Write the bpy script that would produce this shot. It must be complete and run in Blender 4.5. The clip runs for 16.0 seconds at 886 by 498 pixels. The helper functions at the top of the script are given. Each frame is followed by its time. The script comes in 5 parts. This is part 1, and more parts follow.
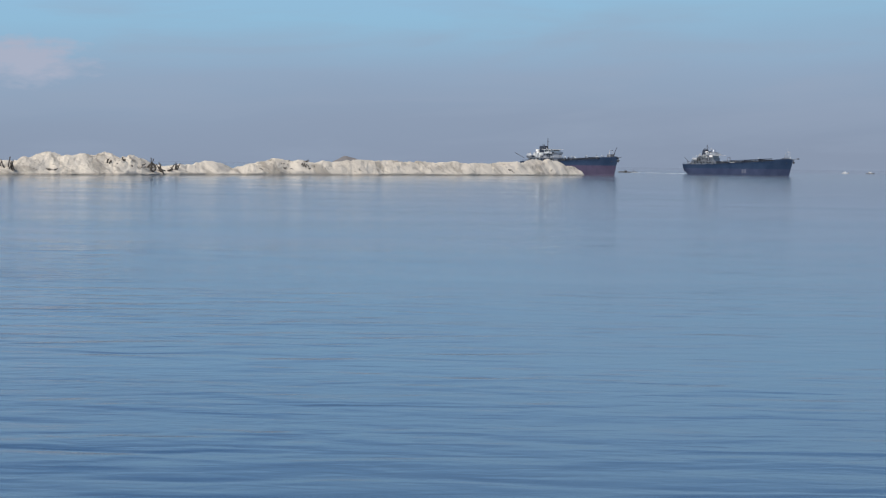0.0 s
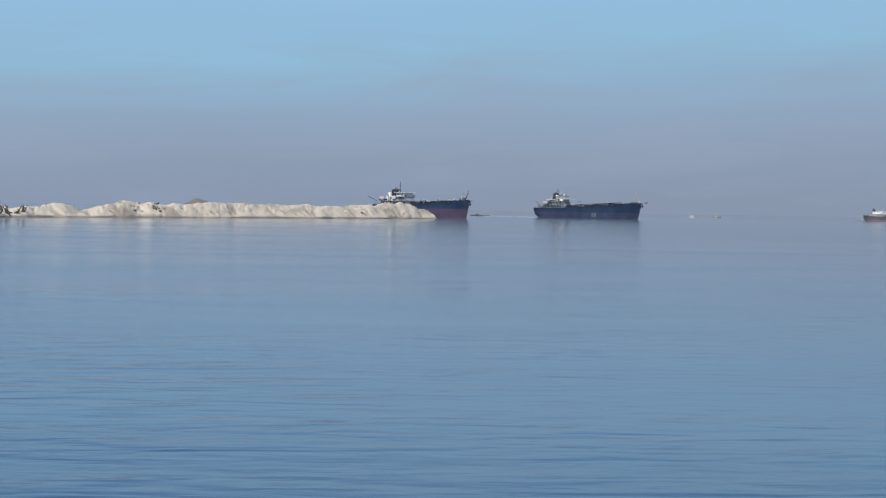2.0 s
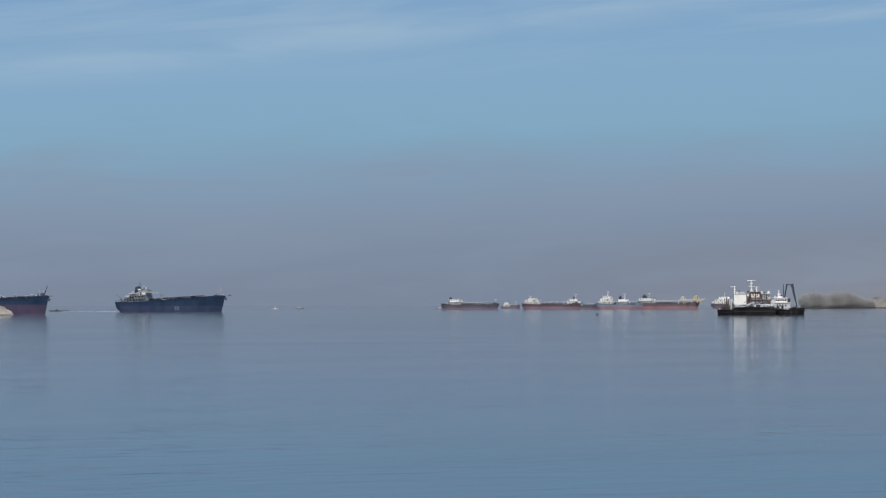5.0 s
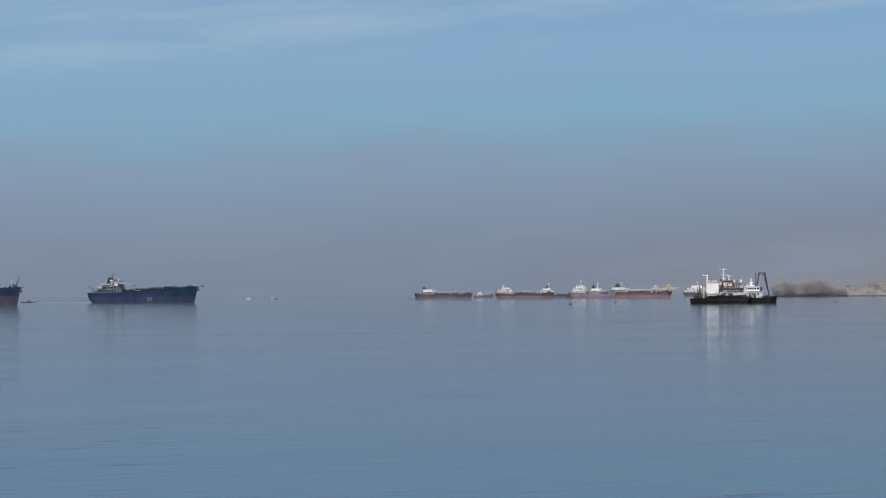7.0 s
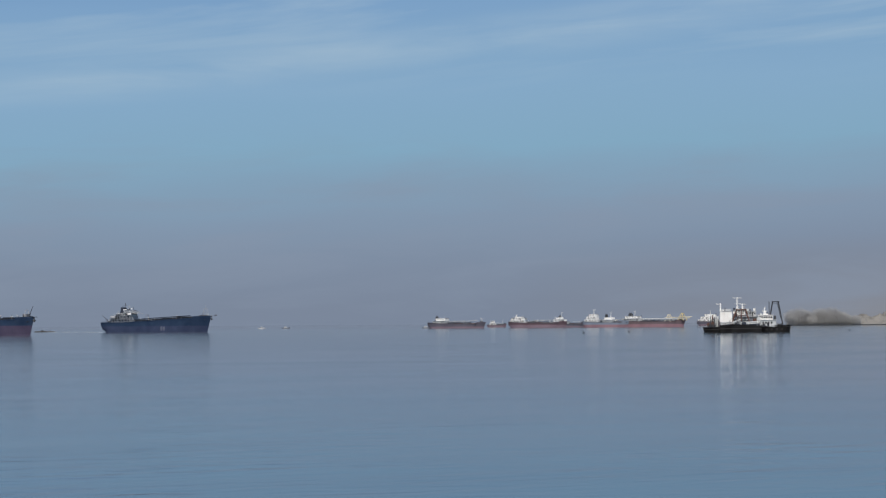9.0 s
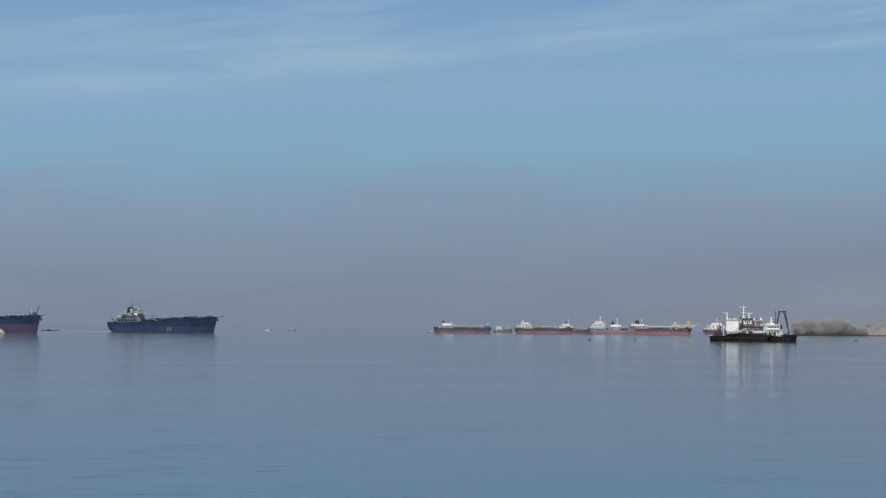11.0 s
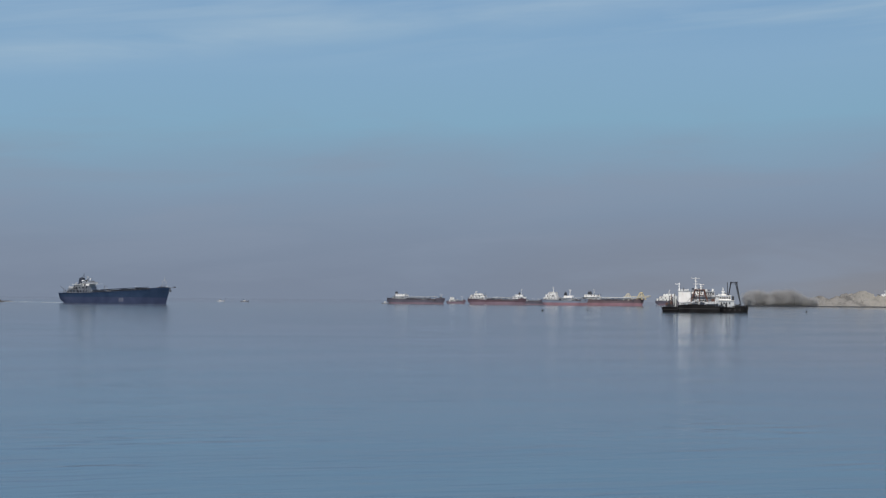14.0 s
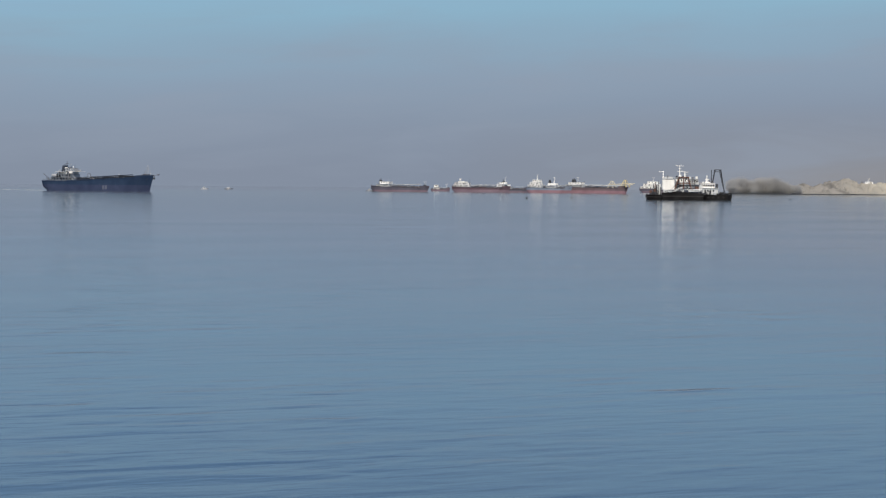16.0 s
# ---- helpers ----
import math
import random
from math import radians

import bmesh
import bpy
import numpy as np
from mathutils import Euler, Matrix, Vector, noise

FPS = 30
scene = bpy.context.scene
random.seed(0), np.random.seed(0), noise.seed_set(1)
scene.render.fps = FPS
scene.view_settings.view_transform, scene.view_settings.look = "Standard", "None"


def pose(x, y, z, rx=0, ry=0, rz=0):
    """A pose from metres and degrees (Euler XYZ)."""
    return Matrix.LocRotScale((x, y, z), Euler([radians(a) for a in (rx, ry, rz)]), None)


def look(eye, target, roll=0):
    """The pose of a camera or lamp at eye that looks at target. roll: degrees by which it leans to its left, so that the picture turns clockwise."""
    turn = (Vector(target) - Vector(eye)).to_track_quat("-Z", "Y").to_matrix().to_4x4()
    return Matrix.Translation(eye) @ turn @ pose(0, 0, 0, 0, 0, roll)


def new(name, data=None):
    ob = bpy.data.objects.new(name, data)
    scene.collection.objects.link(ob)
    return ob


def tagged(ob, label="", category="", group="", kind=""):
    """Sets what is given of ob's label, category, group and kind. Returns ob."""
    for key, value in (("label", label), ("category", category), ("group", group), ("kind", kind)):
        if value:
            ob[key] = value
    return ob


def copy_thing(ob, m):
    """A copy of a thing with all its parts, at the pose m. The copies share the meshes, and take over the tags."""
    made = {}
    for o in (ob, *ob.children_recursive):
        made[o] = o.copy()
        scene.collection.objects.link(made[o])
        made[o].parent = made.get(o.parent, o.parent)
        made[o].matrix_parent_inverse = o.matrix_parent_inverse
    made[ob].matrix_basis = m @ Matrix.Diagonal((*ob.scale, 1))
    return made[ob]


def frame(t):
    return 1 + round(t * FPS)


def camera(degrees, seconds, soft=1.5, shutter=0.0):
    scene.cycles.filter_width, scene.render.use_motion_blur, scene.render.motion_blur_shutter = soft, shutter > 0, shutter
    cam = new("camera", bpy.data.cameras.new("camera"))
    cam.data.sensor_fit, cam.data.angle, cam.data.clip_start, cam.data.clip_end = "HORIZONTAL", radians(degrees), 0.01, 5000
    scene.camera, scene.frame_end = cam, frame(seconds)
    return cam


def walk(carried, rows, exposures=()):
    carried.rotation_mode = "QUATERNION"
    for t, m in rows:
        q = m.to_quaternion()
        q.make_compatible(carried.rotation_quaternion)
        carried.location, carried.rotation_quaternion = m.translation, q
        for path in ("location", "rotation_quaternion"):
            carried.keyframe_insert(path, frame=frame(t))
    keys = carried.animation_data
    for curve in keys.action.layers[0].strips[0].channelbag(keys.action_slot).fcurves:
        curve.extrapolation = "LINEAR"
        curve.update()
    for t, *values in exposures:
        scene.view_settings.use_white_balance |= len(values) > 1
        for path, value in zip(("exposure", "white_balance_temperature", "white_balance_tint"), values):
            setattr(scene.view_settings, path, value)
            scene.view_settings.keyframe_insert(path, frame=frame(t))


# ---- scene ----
# ---- camera: hand-held on the shore, six metres above the water, turning on the spot ----
EYE = 6.0
cam = camera(28.5, 16.0, soft=1.25)


def aim(az, pitch, roll):
    """az: degrees clockwise from +y; pitch up; roll leans to the left."""
    return pose(0, 0, EYE, 90 + pitch, 0, -az) @ pose(0, 0, 0, 0, 0, roll)


PATH = [
    (0.0, 0.035, -2.835, 0.795),
    (0.5, 0.757, -2.541, 0.205),
    (0.8, 1.658, -2.235, 0.046),
    (1.0, 2.299, -1.907, 0.172),
    (1.3, 4.169, -1.184, 0.699),
    (1.5, 5.069, -1.088, 0.887),
    (1.7, 5.842, -1.106, 0.917),
    (1.8, 5.889, -1.146, 0.940),
    (2.0, 4.857, -1.347, 0.975),
    (2.2, 8.227, -2.030, 0.737),
    (2.3, 11.917, -2.057, 2.630),
    (2.4, 13.518, -2.085, 3.798),
    (2.5, 13.589, -1.924, 3.224),
    (2.7, 12.979, -2.391, 3.667),
    (2.8, 11.399, -2.539, 2.394),
    (2.9, 9.303, -2.511, 0.874),
    (3.0, 9.199, -2.559, 0.907),
    (3.1, 9.456, -2.283, 0.804),
    (3.2, 13.392, 1.093, -2.987),
    (3.5, 16.469, 2.717, 0.058),
    (4.0, 16.641, 1.914, -1.228),
    (4.5, 17.893, 2.010, -0.036),
    (4.8, 18.355, 1.989, 0.126),
    (5.0, 18.449, 1.788, -0.076),
    (5.2, 18.734, 1.326, -0.445),
    (7.3, 19.361, 1.510, -0.294),
    (7.5, 19.231, 1.699, -0.396),
    (8.0, 18.817, 2.091, -0.709),
    (8.5, 18.512, 2.264, -0.673),
    (8.7, 18.875, 2.354, -0.392),
    (10.8, 18.590, 2.675, 0.067),
    (11.0, 18.674, 2.558, 0.500),
    (11.5, 18.747, 2.002, 0.541),
    (12.0, 18.363, 1.743, 0.294),
    (12.5, 18.520, 1.748, 0.574),
    (13.0, 19.375, 1.842, 0.587),
    (13.5, 19.915, 1.652, 0.437),
    (14.0, 20.215, 1.615, 0.521),
    (14.5, 21.017, 1.132, 0.387),
    (15.0, 21.422, 0.525, 0.630),
    (15.2, 21.014, -0.270, 0.796),
    (15.3, 20.776, -0.371, 0.996),
    (15.5, 21.094, -1.135, 1.837),
    (16.0, 20.768, -2.070, 0.523),
]
EXPOSURES = [(0.0, 0.17, 6500, 10), (2.9, 0.16, 6500, 10), (3.6, -0.05, 6500, 10), (4.0, -0.12, 6500, 10), (5.0, -0.17, 6500, 10), (7.3, -0.17, 6540, 10), (14.0, -0.19, 6540, 10),
             (15.0, -0.18, 6680, 10), (15.5, -0.18, 6780, 10), (16.0, 0.01, 6880, 10)]
walk(cam, [(t, aim(a, p, r)) for t, a, p, r in PATH], EXPOSURES)

# ---- world: hazy morning sky, blue above a grey-mauve haze, thin cirrus ----
SUN_AZ, SUN_EL = -158.0, 46.0
world = bpy.data.worlds.new("sky")
scene.world = world
world.use_nodes = True
wt = world.node_tree
wt.nodes.clear()


def wnode(kind, **values):
    n = wt.nodes.new(kind)
    for k, v in values.items():
        n.inputs[k].default_value = v
    return n


def wmath(op, a, b):
    n = wt.nodes.new("ShaderNodeMath")
    n.operation = op
    for i, v in enumerate((a, b)):
        if isinstance(v, (int, float)):
            n.inputs[i].default_value = v
        else:
            wt.links.new(v, n.inputs[i])
    return n.outputs[0]


def srgb(r, g, b):
    return tuple(c / 12.92 if c <= 0.04045 else ((c + 0.055) / 1.055) ** 2.4 for c in (r / 255, g / 255, b / 255)) + (1,)


coord = wt.nodes.new("ShaderNodeTexCoord")
turn = wt.nodes.new("ShaderNodeMapping")
turn.inputs["Rotation"].default_value = (0, 0, radians(18))
wt.links.new(coord.outputs["Generated"], turn.inputs["Vector"])
axes = wt.nodes.new("ShaderNodeSeparateXYZ")
wt.links.new(turn.outputs[0], axes.inputs[0])
side, rise = axes.outputs[0], axes.outputs[2]

# the haze's upper edge wavers and climbs a little to the right
drift = wt.nodes.new("ShaderNodeCombineXYZ")
wt.links.new(wmath("MULTIPLY", side, 3.0), drift.inputs[0])
wt.links.new(wmath("MULTIPLY", rise, 17.0), drift.inputs[2])
waver = wnode("ShaderNodeTexNoise", Scale=1.0, Detail=3.0, Roughness=0.5)
wt.links.new(drift.outputs[0], waver.inputs["Vector"])
lift = wmath("MULTIPLY", wmath("SUBTRACT", waver.outputs["Fac"], 0.5), 0.038)
level = wmath("ADD", wmath("SUBTRACT", rise, wmath("MULTIPLY", side, 0.035)), lift)
spread = wt.nodes.new("ShaderNodeMapRange")
spread.inputs["From Min"].default_value, spread.inputs["From Max"].default_value = -0.02, 0.38
wt.links.new(level, spread.inputs["Value"])
haze = wt.nodes.new("ShaderNodeValToRGB")
stops = [(0.00, srgb(129, 142, 163)), (0.07, srgb(130, 143, 164)), (0.13, srgb(133, 148, 170)), (0.20, srgb(137, 158, 182)),
         (0.29, srgb(137, 177, 204)), (0.39, srgb(140, 178, 210)), (0.50, srgb(131, 170, 209)), (0.72, srgb(89, 132, 187)), (1.0, srgb(75, 116, 175))]
while len(haze.color_ramp.elements) < len(stops):
    haze.color_ramp.elements.new(0.5)
for e, (at, c) in zip(haze.color_ramp.elements, stops):
    e.position, e.color = at, c
wt.links.new(spread.outputs[0], haze.inputs[0])

# a warmer, dustier tone low over the far shore
east = wt.nodes.new("ShaderNodeMapRange")
east.inputs["From Min"].default_value, east.inputs["From Max"].default_value = 0.04, 0.25
wt.links.new(side, east.inputs["Value"])
low = wt.nodes.new("ShaderNodeMapRange")
low.inputs["From Min"].default_value, low.inputs["From Max"].default_value = 0.048, 0.004
wt.links.new(rise, low.inputs["Value"])
dust = wt.nodes.new("ShaderNodeMix")
dust.data_type = "RGBA"
wt.links.new(wmath("MULTIPLY", wmath("MULTIPLY", east.outputs[0], low.outputs[0]), wmath("MULTIPLY", waver.outputs["Fac"], 1.9)), dust.inputs["Factor"])
wt.links.new(haze.outputs["Color"], dust.inputs["A"])
dust.inputs["B"].default_value = srgb(139, 143, 153)

# faint paler banks within the haze
bank = wt.nodes.new("ShaderNodeCombineXYZ")
wt.links.new(wmath("MULTIPLY", side, 7.0), bank.inputs[0])
wt.links.new(wmath("MULTIPLY", wmath("SUBTRACT", rise, wmath("MULTIPLY", side, 0.05)), 45.0), bank.inputs[2])
banks = wnode("ShaderNodeTexNoise", Scale=1.0, Detail=5.0, Roughness=0.55, Distortion=0.4)
wt.links.new(bank.outputs[0], banks.inputs["Vector"])
bank_amount = wt.nodes.new("ShaderNodeMapRange")
bank_amount.inputs["From Min"].default_value, bank_amount.inputs["From Max"].default_value = 0.46, 0.70
wt.links.new(banks.outputs["Fac"], bank_amount.inputs["Value"])
bank_low = wt.nodes.new("ShaderNodeMapRange")
bank_low.inputs["From Min"].default_value, bank_low.inputs["From Max"].default_value = 0.115, 0.075
wt.links.new(rise, bank_low.inputs["Value"])
bank_mix = wt.nodes.new("ShaderNodeMix")
bank_mix.data_type = "RGBA"
wt.links.new(wmath("MULTIPLY", wmath("MULTIPLY", bank_amount.outputs[0], bank_low.outputs[0]), 0.5), bank_mix.inputs["Factor"])
wt.links.new(dust.outputs["Result"], bank_mix.inputs["A"])
bank_mix.inputs["B"].default_value = srgb(142, 156, 177)

# cirrus: long streaks that rise to the right
streak = wt.nodes.new("ShaderNodeCombineXYZ")
wt.links.new(wmath("MULTIPLY", side, 4.0), streak.inputs[0])
wt.links.new(wmath("MULTIPLY", wmath("SUBTRACT", rise, wmath("MULTIPLY", side, 0.11)), 42.0), streak.inputs[2])
wisps = wnode("ShaderNodeTexNoise", Scale=1.0, Detail=6.0, Roughness=0.55, Distortion=0.3)
wt.links.new(streak.outputs[0], wisps.inputs["Vector"])
thick = wt.nodes.new("ShaderNodeMapRange")
thick.inputs["From Min"].default_value, thick.inputs["From Max"].default_value = 0.45, 0.72
wt.links.new(wisps.outputs["Fac"], thick.inputs["Value"])
high = wt.nodes.new("ShaderNodeMapRange")
high.inputs["From Min"].default_value, high.inputs["From Max"].default_value = 0.125, 0.175
wt.links.new(rise, high.inputs["Value"])
lane = wmath("ABSOLUTE", wmath("SUBTRACT", wmath("SUBTRACT", rise, wmath("MULTIPLY", side, 0.11)), 0.157), 0.0)
lane_fade = wt.nodes.new("ShaderNodeMapRange")
lane_fade.interpolation_type = "SMOOTHSTEP"
lane_fade.inputs["From Min"].default_value, lane_fade.inputs["From Max"].default_value = 0.018, 0.001
wt.links.new(lane, lane_fade.inputs["Value"])
lane_end = wt.nodes.new("ShaderNodeMapRange")
lane_end.inputs["From Min"].default_value, lane_end.inputs["From Max"].default_value = -0.34, -0.16
wt.links.new(side, lane_end.inputs["Value"])
frayed = wt.nodes.new("ShaderNodeMapRange")
frayed.inputs["From Min"].default_value, frayed.inputs["From Max"].default_value = 0.30, 0.66
wt.links.new(banks.outputs["Fac"], frayed.inputs["Value"])
veil = wmath("MULTIPLY", wmath("MULTIPLY", lane_fade.outputs[0], lane_end.outputs[0]), wmath("MULTIPLY", frayed.outputs[0], 0.55))
veil = wmath("MAXIMUM", veil, wmath("MULTIPLY", wmath("MULTIPLY", thick.outputs[0], high.outputs[0]), 0.75))
cirrus = wt.nodes.new("ShaderNodeMix")
cirrus.data_type = "RGBA"
wt.links.new(veil, cirrus.inputs["Factor"])
wt.links.new(bank_mix.outputs["Result"], cirrus.inputs["A"])
cirrus.inputs["B"].default_value = srgb(178, 202, 220)

# one pale cloud low over the spit
ca, ce = radians(-13.6 - 18.0), radians(3.1)
off = wt.nodes.new("ShaderNodeCombineXYZ")
wt.links.new(wmath("MULTIPLY", wmath("SUBTRACT", side, math.sin(ca)), 40.0), off.inputs[0])
wt.links.new(wmath("MULTIPLY", wmath("SUBTRACT", rise, math.sin(ce)), 98.0), off.inputs[2])
far_off = wt.nodes.new("ShaderNodeVectorMath")
far_off.operation = "LENGTH"
wt.links.new(off.outputs[0], far_off.inputs[0])
puff = wnode("ShaderNodeTexNoise", Scale=1.6, Detail=5.0, Roughness=0.55)
wt.links.new(off.outputs[0], puff.inputs["Vector"])
body = wt.nodes.new("ShaderNodeMapRange")
body.inputs["From Min"].default_value, body.inputs["From Max"].default_value = 1.5, 0.55
wt.links.new(wmath("ADD", far_off.outputs["Value"], wmath("MULTIPLY", wmath("SUBTRACT", puff.outputs["Fac"], 0.5), 2.4)), body.inputs["Value"])
cloud = wt.nodes.new("ShaderNodeMix")
cloud.data_type = "RGBA"
wt.links.new(wmath("MULTIPLY", body.outputs[0], wmath("LESS_THAN", side, 0.0)), cloud.inputs["Factor"])
wt.links.new(cirrus.outputs["Result"], cloud.inputs["A"])
cloud.inputs["B"].default_value = srgb(160, 168, 187)

# above the haze the clear sky takes over
sky = wt.nodes.new("ShaderNodeTexSky")
sky.sky_type, sky.sun_disc = "NISHITA", False
sky.sun_elevation, sky.sun_rotation = radians(SUN_EL), radians(SUN_AZ)
sky.dust_density = 2.0
clear = wt.nodes.new("ShaderNodeMapRange")
clear.inputs["From Min"].default_value, clear.inputs["From Max"].default_value = 0.30, 0.60
wt.links.new(rise, clear.inputs["Value"])
dim = wt.nodes.new("ShaderNodeVectorMath")
dim.operation = "SCALE"
dim.inputs["Scale"].default_value = 0.08
wt.links.new(sky.outputs[0], dim.inputs[0])
dome = wt.nodes.new("ShaderNodeMix")
dome.data_type = "RGBA"
wt.links.new(clear.outputs[0], dome.inputs["Factor"])
wt.links.new(cloud.outputs["Result"], dome.inputs["A"])
wt.links.new(dim.outputs[0], dome.inputs["B"])
back = wnode("ShaderNodeBackground", Strength=1.0)
wt.links.new(dome.outputs["Result"], back.inputs["Color"])
wout = wt.nodes.new("ShaderNodeOutputWorld")
wt.links.new(back.outputs[0], wout.inputs["Surface"])

sun = new("sun", bpy.data.lights.new("sun", "SUN"))
sun.data.energy, sun.data.angle, sun.data.color = 3.4, radians(0.6), (1.0, 0.94, 0.85)
sa, se = radians(SUN_AZ), radians(SUN_EL)
sun.matrix_basis = look((0, 0, 0), (-math.sin(sa) * math.cos(se), -math.cos(sa) * math.cos(se), -math.sin(se)))


# ---- materials ----
def material(name):
    m = bpy.data.materials.new(name)
    m.use_nodes = True
    return m, m.node_tree, m.node_tree.nodes["Principled BSDF"]


def link(nt, a, b):
    nt.links.new(a, b)


def noise_node(nt, scale, detail=4.0, rough=0.55, stretch=(1, 1, 1), warp=0.0):
    tc = nt.nodes.new("ShaderNodeTexCoord")
    mp = nt.nodes.new("ShaderNodeMapping")
    mp.inputs["Scale"].default_value = stretch
    nz = nt.nodes.new("ShaderNodeTexNoise")
    nz.inputs["Scale"].default_value, nz.inputs["Detail"].default_value, nz.inputs["Roughness"].default_value = scale, detail, rough
    nz.inputs["Distortion"].default_value = warp
    link(nt, tc.outputs["Object"], mp.inputs[0])
    link(nt, mp.outputs[0], nz.inputs["Vector"])
    return nz.outputs["Fac"]


def remap(nt, value, lo, hi, a=0.0, b=1.0):
    n = nt.nodes.new("ShaderNodeMapRange")
    for k, v in zip(("From Min", "From Max", "To Min", "To Max"), (lo, hi, a, b)):
        n.inputs[k].default_value = v
    link(nt, value, n.inputs["Value"])
    return n.outputs[0]


def blend(nt, factor, a, b):
    n = nt.nodes.new("ShaderNodeMix")
    n.data_type = "RGBA"
    link(nt, factor, n.inputs["Factor"])
    for key, v in (("A", a), ("B", b)):
        if isinstance(v, tuple):
            n.inputs[key].default_value = v if len(v) == 4 else (*v, 1)
        else:
            link(nt, v, n.inputs[key])
    return n.outputs["Result"]


def paint(name, colour, worn, rough=0.5, amount=0.55, metal=0.0):
    """Weathered paint: broad fading, vertical rust runs and fine scuffs."""
    m, nt, bsdf = material(name)
    broad = remap(nt, noise_node(nt, 0.12, 5), 0.35, 0.7)
    pale = tuple(min(1, c * 1.25 + 0.015) for c in colour)
    faded = blend(nt, broad, colour, pale)
    runs = remap(nt, noise_node(nt, 0.9, 5, 0.6, (1, 1, 0.18)), 0.56, 0.74, 0, amount)
    full = blend(nt, runs, faded, worn)
    link(nt, full, bsdf.inputs["Base Color"])
    link(nt, remap(nt, noise_node(nt, 2.5), 0.3, 0.7, rough - 0.12, rough + 0.15), bsdf.inputs["Roughness"])
    bsdf.inputs["Metallic"].default_value = metal
    bsdf.inputs["Specular IOR Level"].default_value = 0.3
    bump = nt.nodes.new("ShaderNodeBump")
    bump.inputs["Strength"].default_value, bump.inputs["Distance"].default_value = 0.25, 0.05
    link(nt, noise_node(nt, 0.5, 3), bump.inputs["Height"])
    link(nt, bump.outputs[0], bsdf.inputs["Normal"])
    return m


NAVY = paint("navy hull paint", (0.0095, 0.027, 0.066), (0.021, 0.036, 0.072), 0.6)
BLACK = paint("black hull paint", (0.0035, 0.0035, 0.0045), (0.014, 0.011, 0.010), 0.75)
for n in BLACK.node_tree.nodes:
    if n.bl_idname == "ShaderNodeBsdfPrincipled":
        n.inputs["Specular IOR Level"].default_value = 0.10
# paints of the far hulls have haze mixed in: paler and less saturated
GREYHULL = paint("slate hull paint", (0.085, 0.080, 0.105), (0.13, 0.10, 0.11), 0.55)
BROWNHULL = paint("dull brown hull paint", (0.095, 0.060, 0.075), (0.14, 0.085, 0.09), 0.6)
BLUEHULL = paint("pale blue hull paint", (0.17, 0.205, 0.265), (0.24, 0.22, 0.23), 0.5)
OXIDE = paint("red oxide bottom paint", (0.024, 0.036, 0.080), (0.021, 0.035, 0.073), 0.65)
PINKOXIDE = paint("hazed red bottom paint", (0.235, 0.135, 0.16), (0.17, 0.12, 0.14), 0.65)
OXIDE2 = paint("dull red bottom paint", (0.046, 0.037, 0.074), (0.032, 0.034, 0.064), 0.65)
DARKMAROON = paint("dark maroon hull paint", (0.120, 0.088, 0.098), (0.17, 0.12, 0.13), 0.6)
GRAVEL = paint("grey gravel", (0.15, 0.145, 0.15), (0.11, 0.105, 0.11), 0.95)
MAUVE = paint("dull mauve bottom paint", (0.17, 0.12, 0.15), (0.10, 0.08, 0.09), 0.65)
WHITE = paint("white ship paint", (0.82, 0.81, 0.78), (0.45, 0.36, 0.29), 0.45, 0.5)
OFFWHITE = paint("greyed white paint", (0.52, 0.54, 0.55), (0.22, 0.19, 0.18), 0.5, 0.75)
GREYWHITE = paint("dirty grey-white paint", (0.34, 0.36, 0.39), (0.13, 0.12, 0.13), 0.5, 0.85)
GREYSTEEL = paint("grey steel paint", (0.14, 0.15, 0.175), (0.10, 0.10, 0.105), 0.5)
DARKSTEEL = paint("dark steel paint", (0.036, 0.040, 0.048), (0.05, 0.05, 0.055), 0.55)
DECKRED = paint("dark red deck paint", (0.12, 0.06, 0.055), (0.09, 0.075, 0.07), 0.7)
BROWNSTEEL = paint("rusty brown steel", (0.105, 0.052, 0.04), (0.06, 0.036, 0.03), 0.7)
YELLOW = paint("yellow gantry paint", (0.50, 0.42, 0.23), (0.36, 0.29, 0.18), 0.5)
CREAM = paint("faded cream paint", (0.56, 0.52, 0.42), (0.40, 0.34, 0.27), 0.55)
RUBBER = paint("black rubber", (0.018, 0.018, 0.018), (0.05, 0.045, 0.04), 0.8)
TIMBER = paint("weathered dark timber", (0.055, 0.048, 0.042), (0.03, 0.028, 0.026), 0.85)
ROPEWHITE = paint("white marking paint", (0.085, 0.095, 0.135), (0.04, 0.05, 0.08), 0.5, 0.9)
STACK = paint("blue-black funnel paint", (0.022, 0.030, 0.048), (0.035, 0.038, 0.05), 0.6)

GLASS, gnt, gb = material("dark window glass")
gb.inputs["Base Color"].default_value = (0.015, 0.02, 0.028, 1)
gb.inputs["Roughness"].default_value = 0.08


def smooth_edge(nt, value):
    """A boundary broken up by noise."""
    n = nt.nodes.new("ShaderNodeMath")
    n.operation = "MULTIPLY_ADD"
    link(nt, noise_node(nt, 0.05, 5), n.inputs[0])
    n.inputs[1].default_value = 60.0
    link(nt, value, n.inputs[2])
    return n.outputs[0]


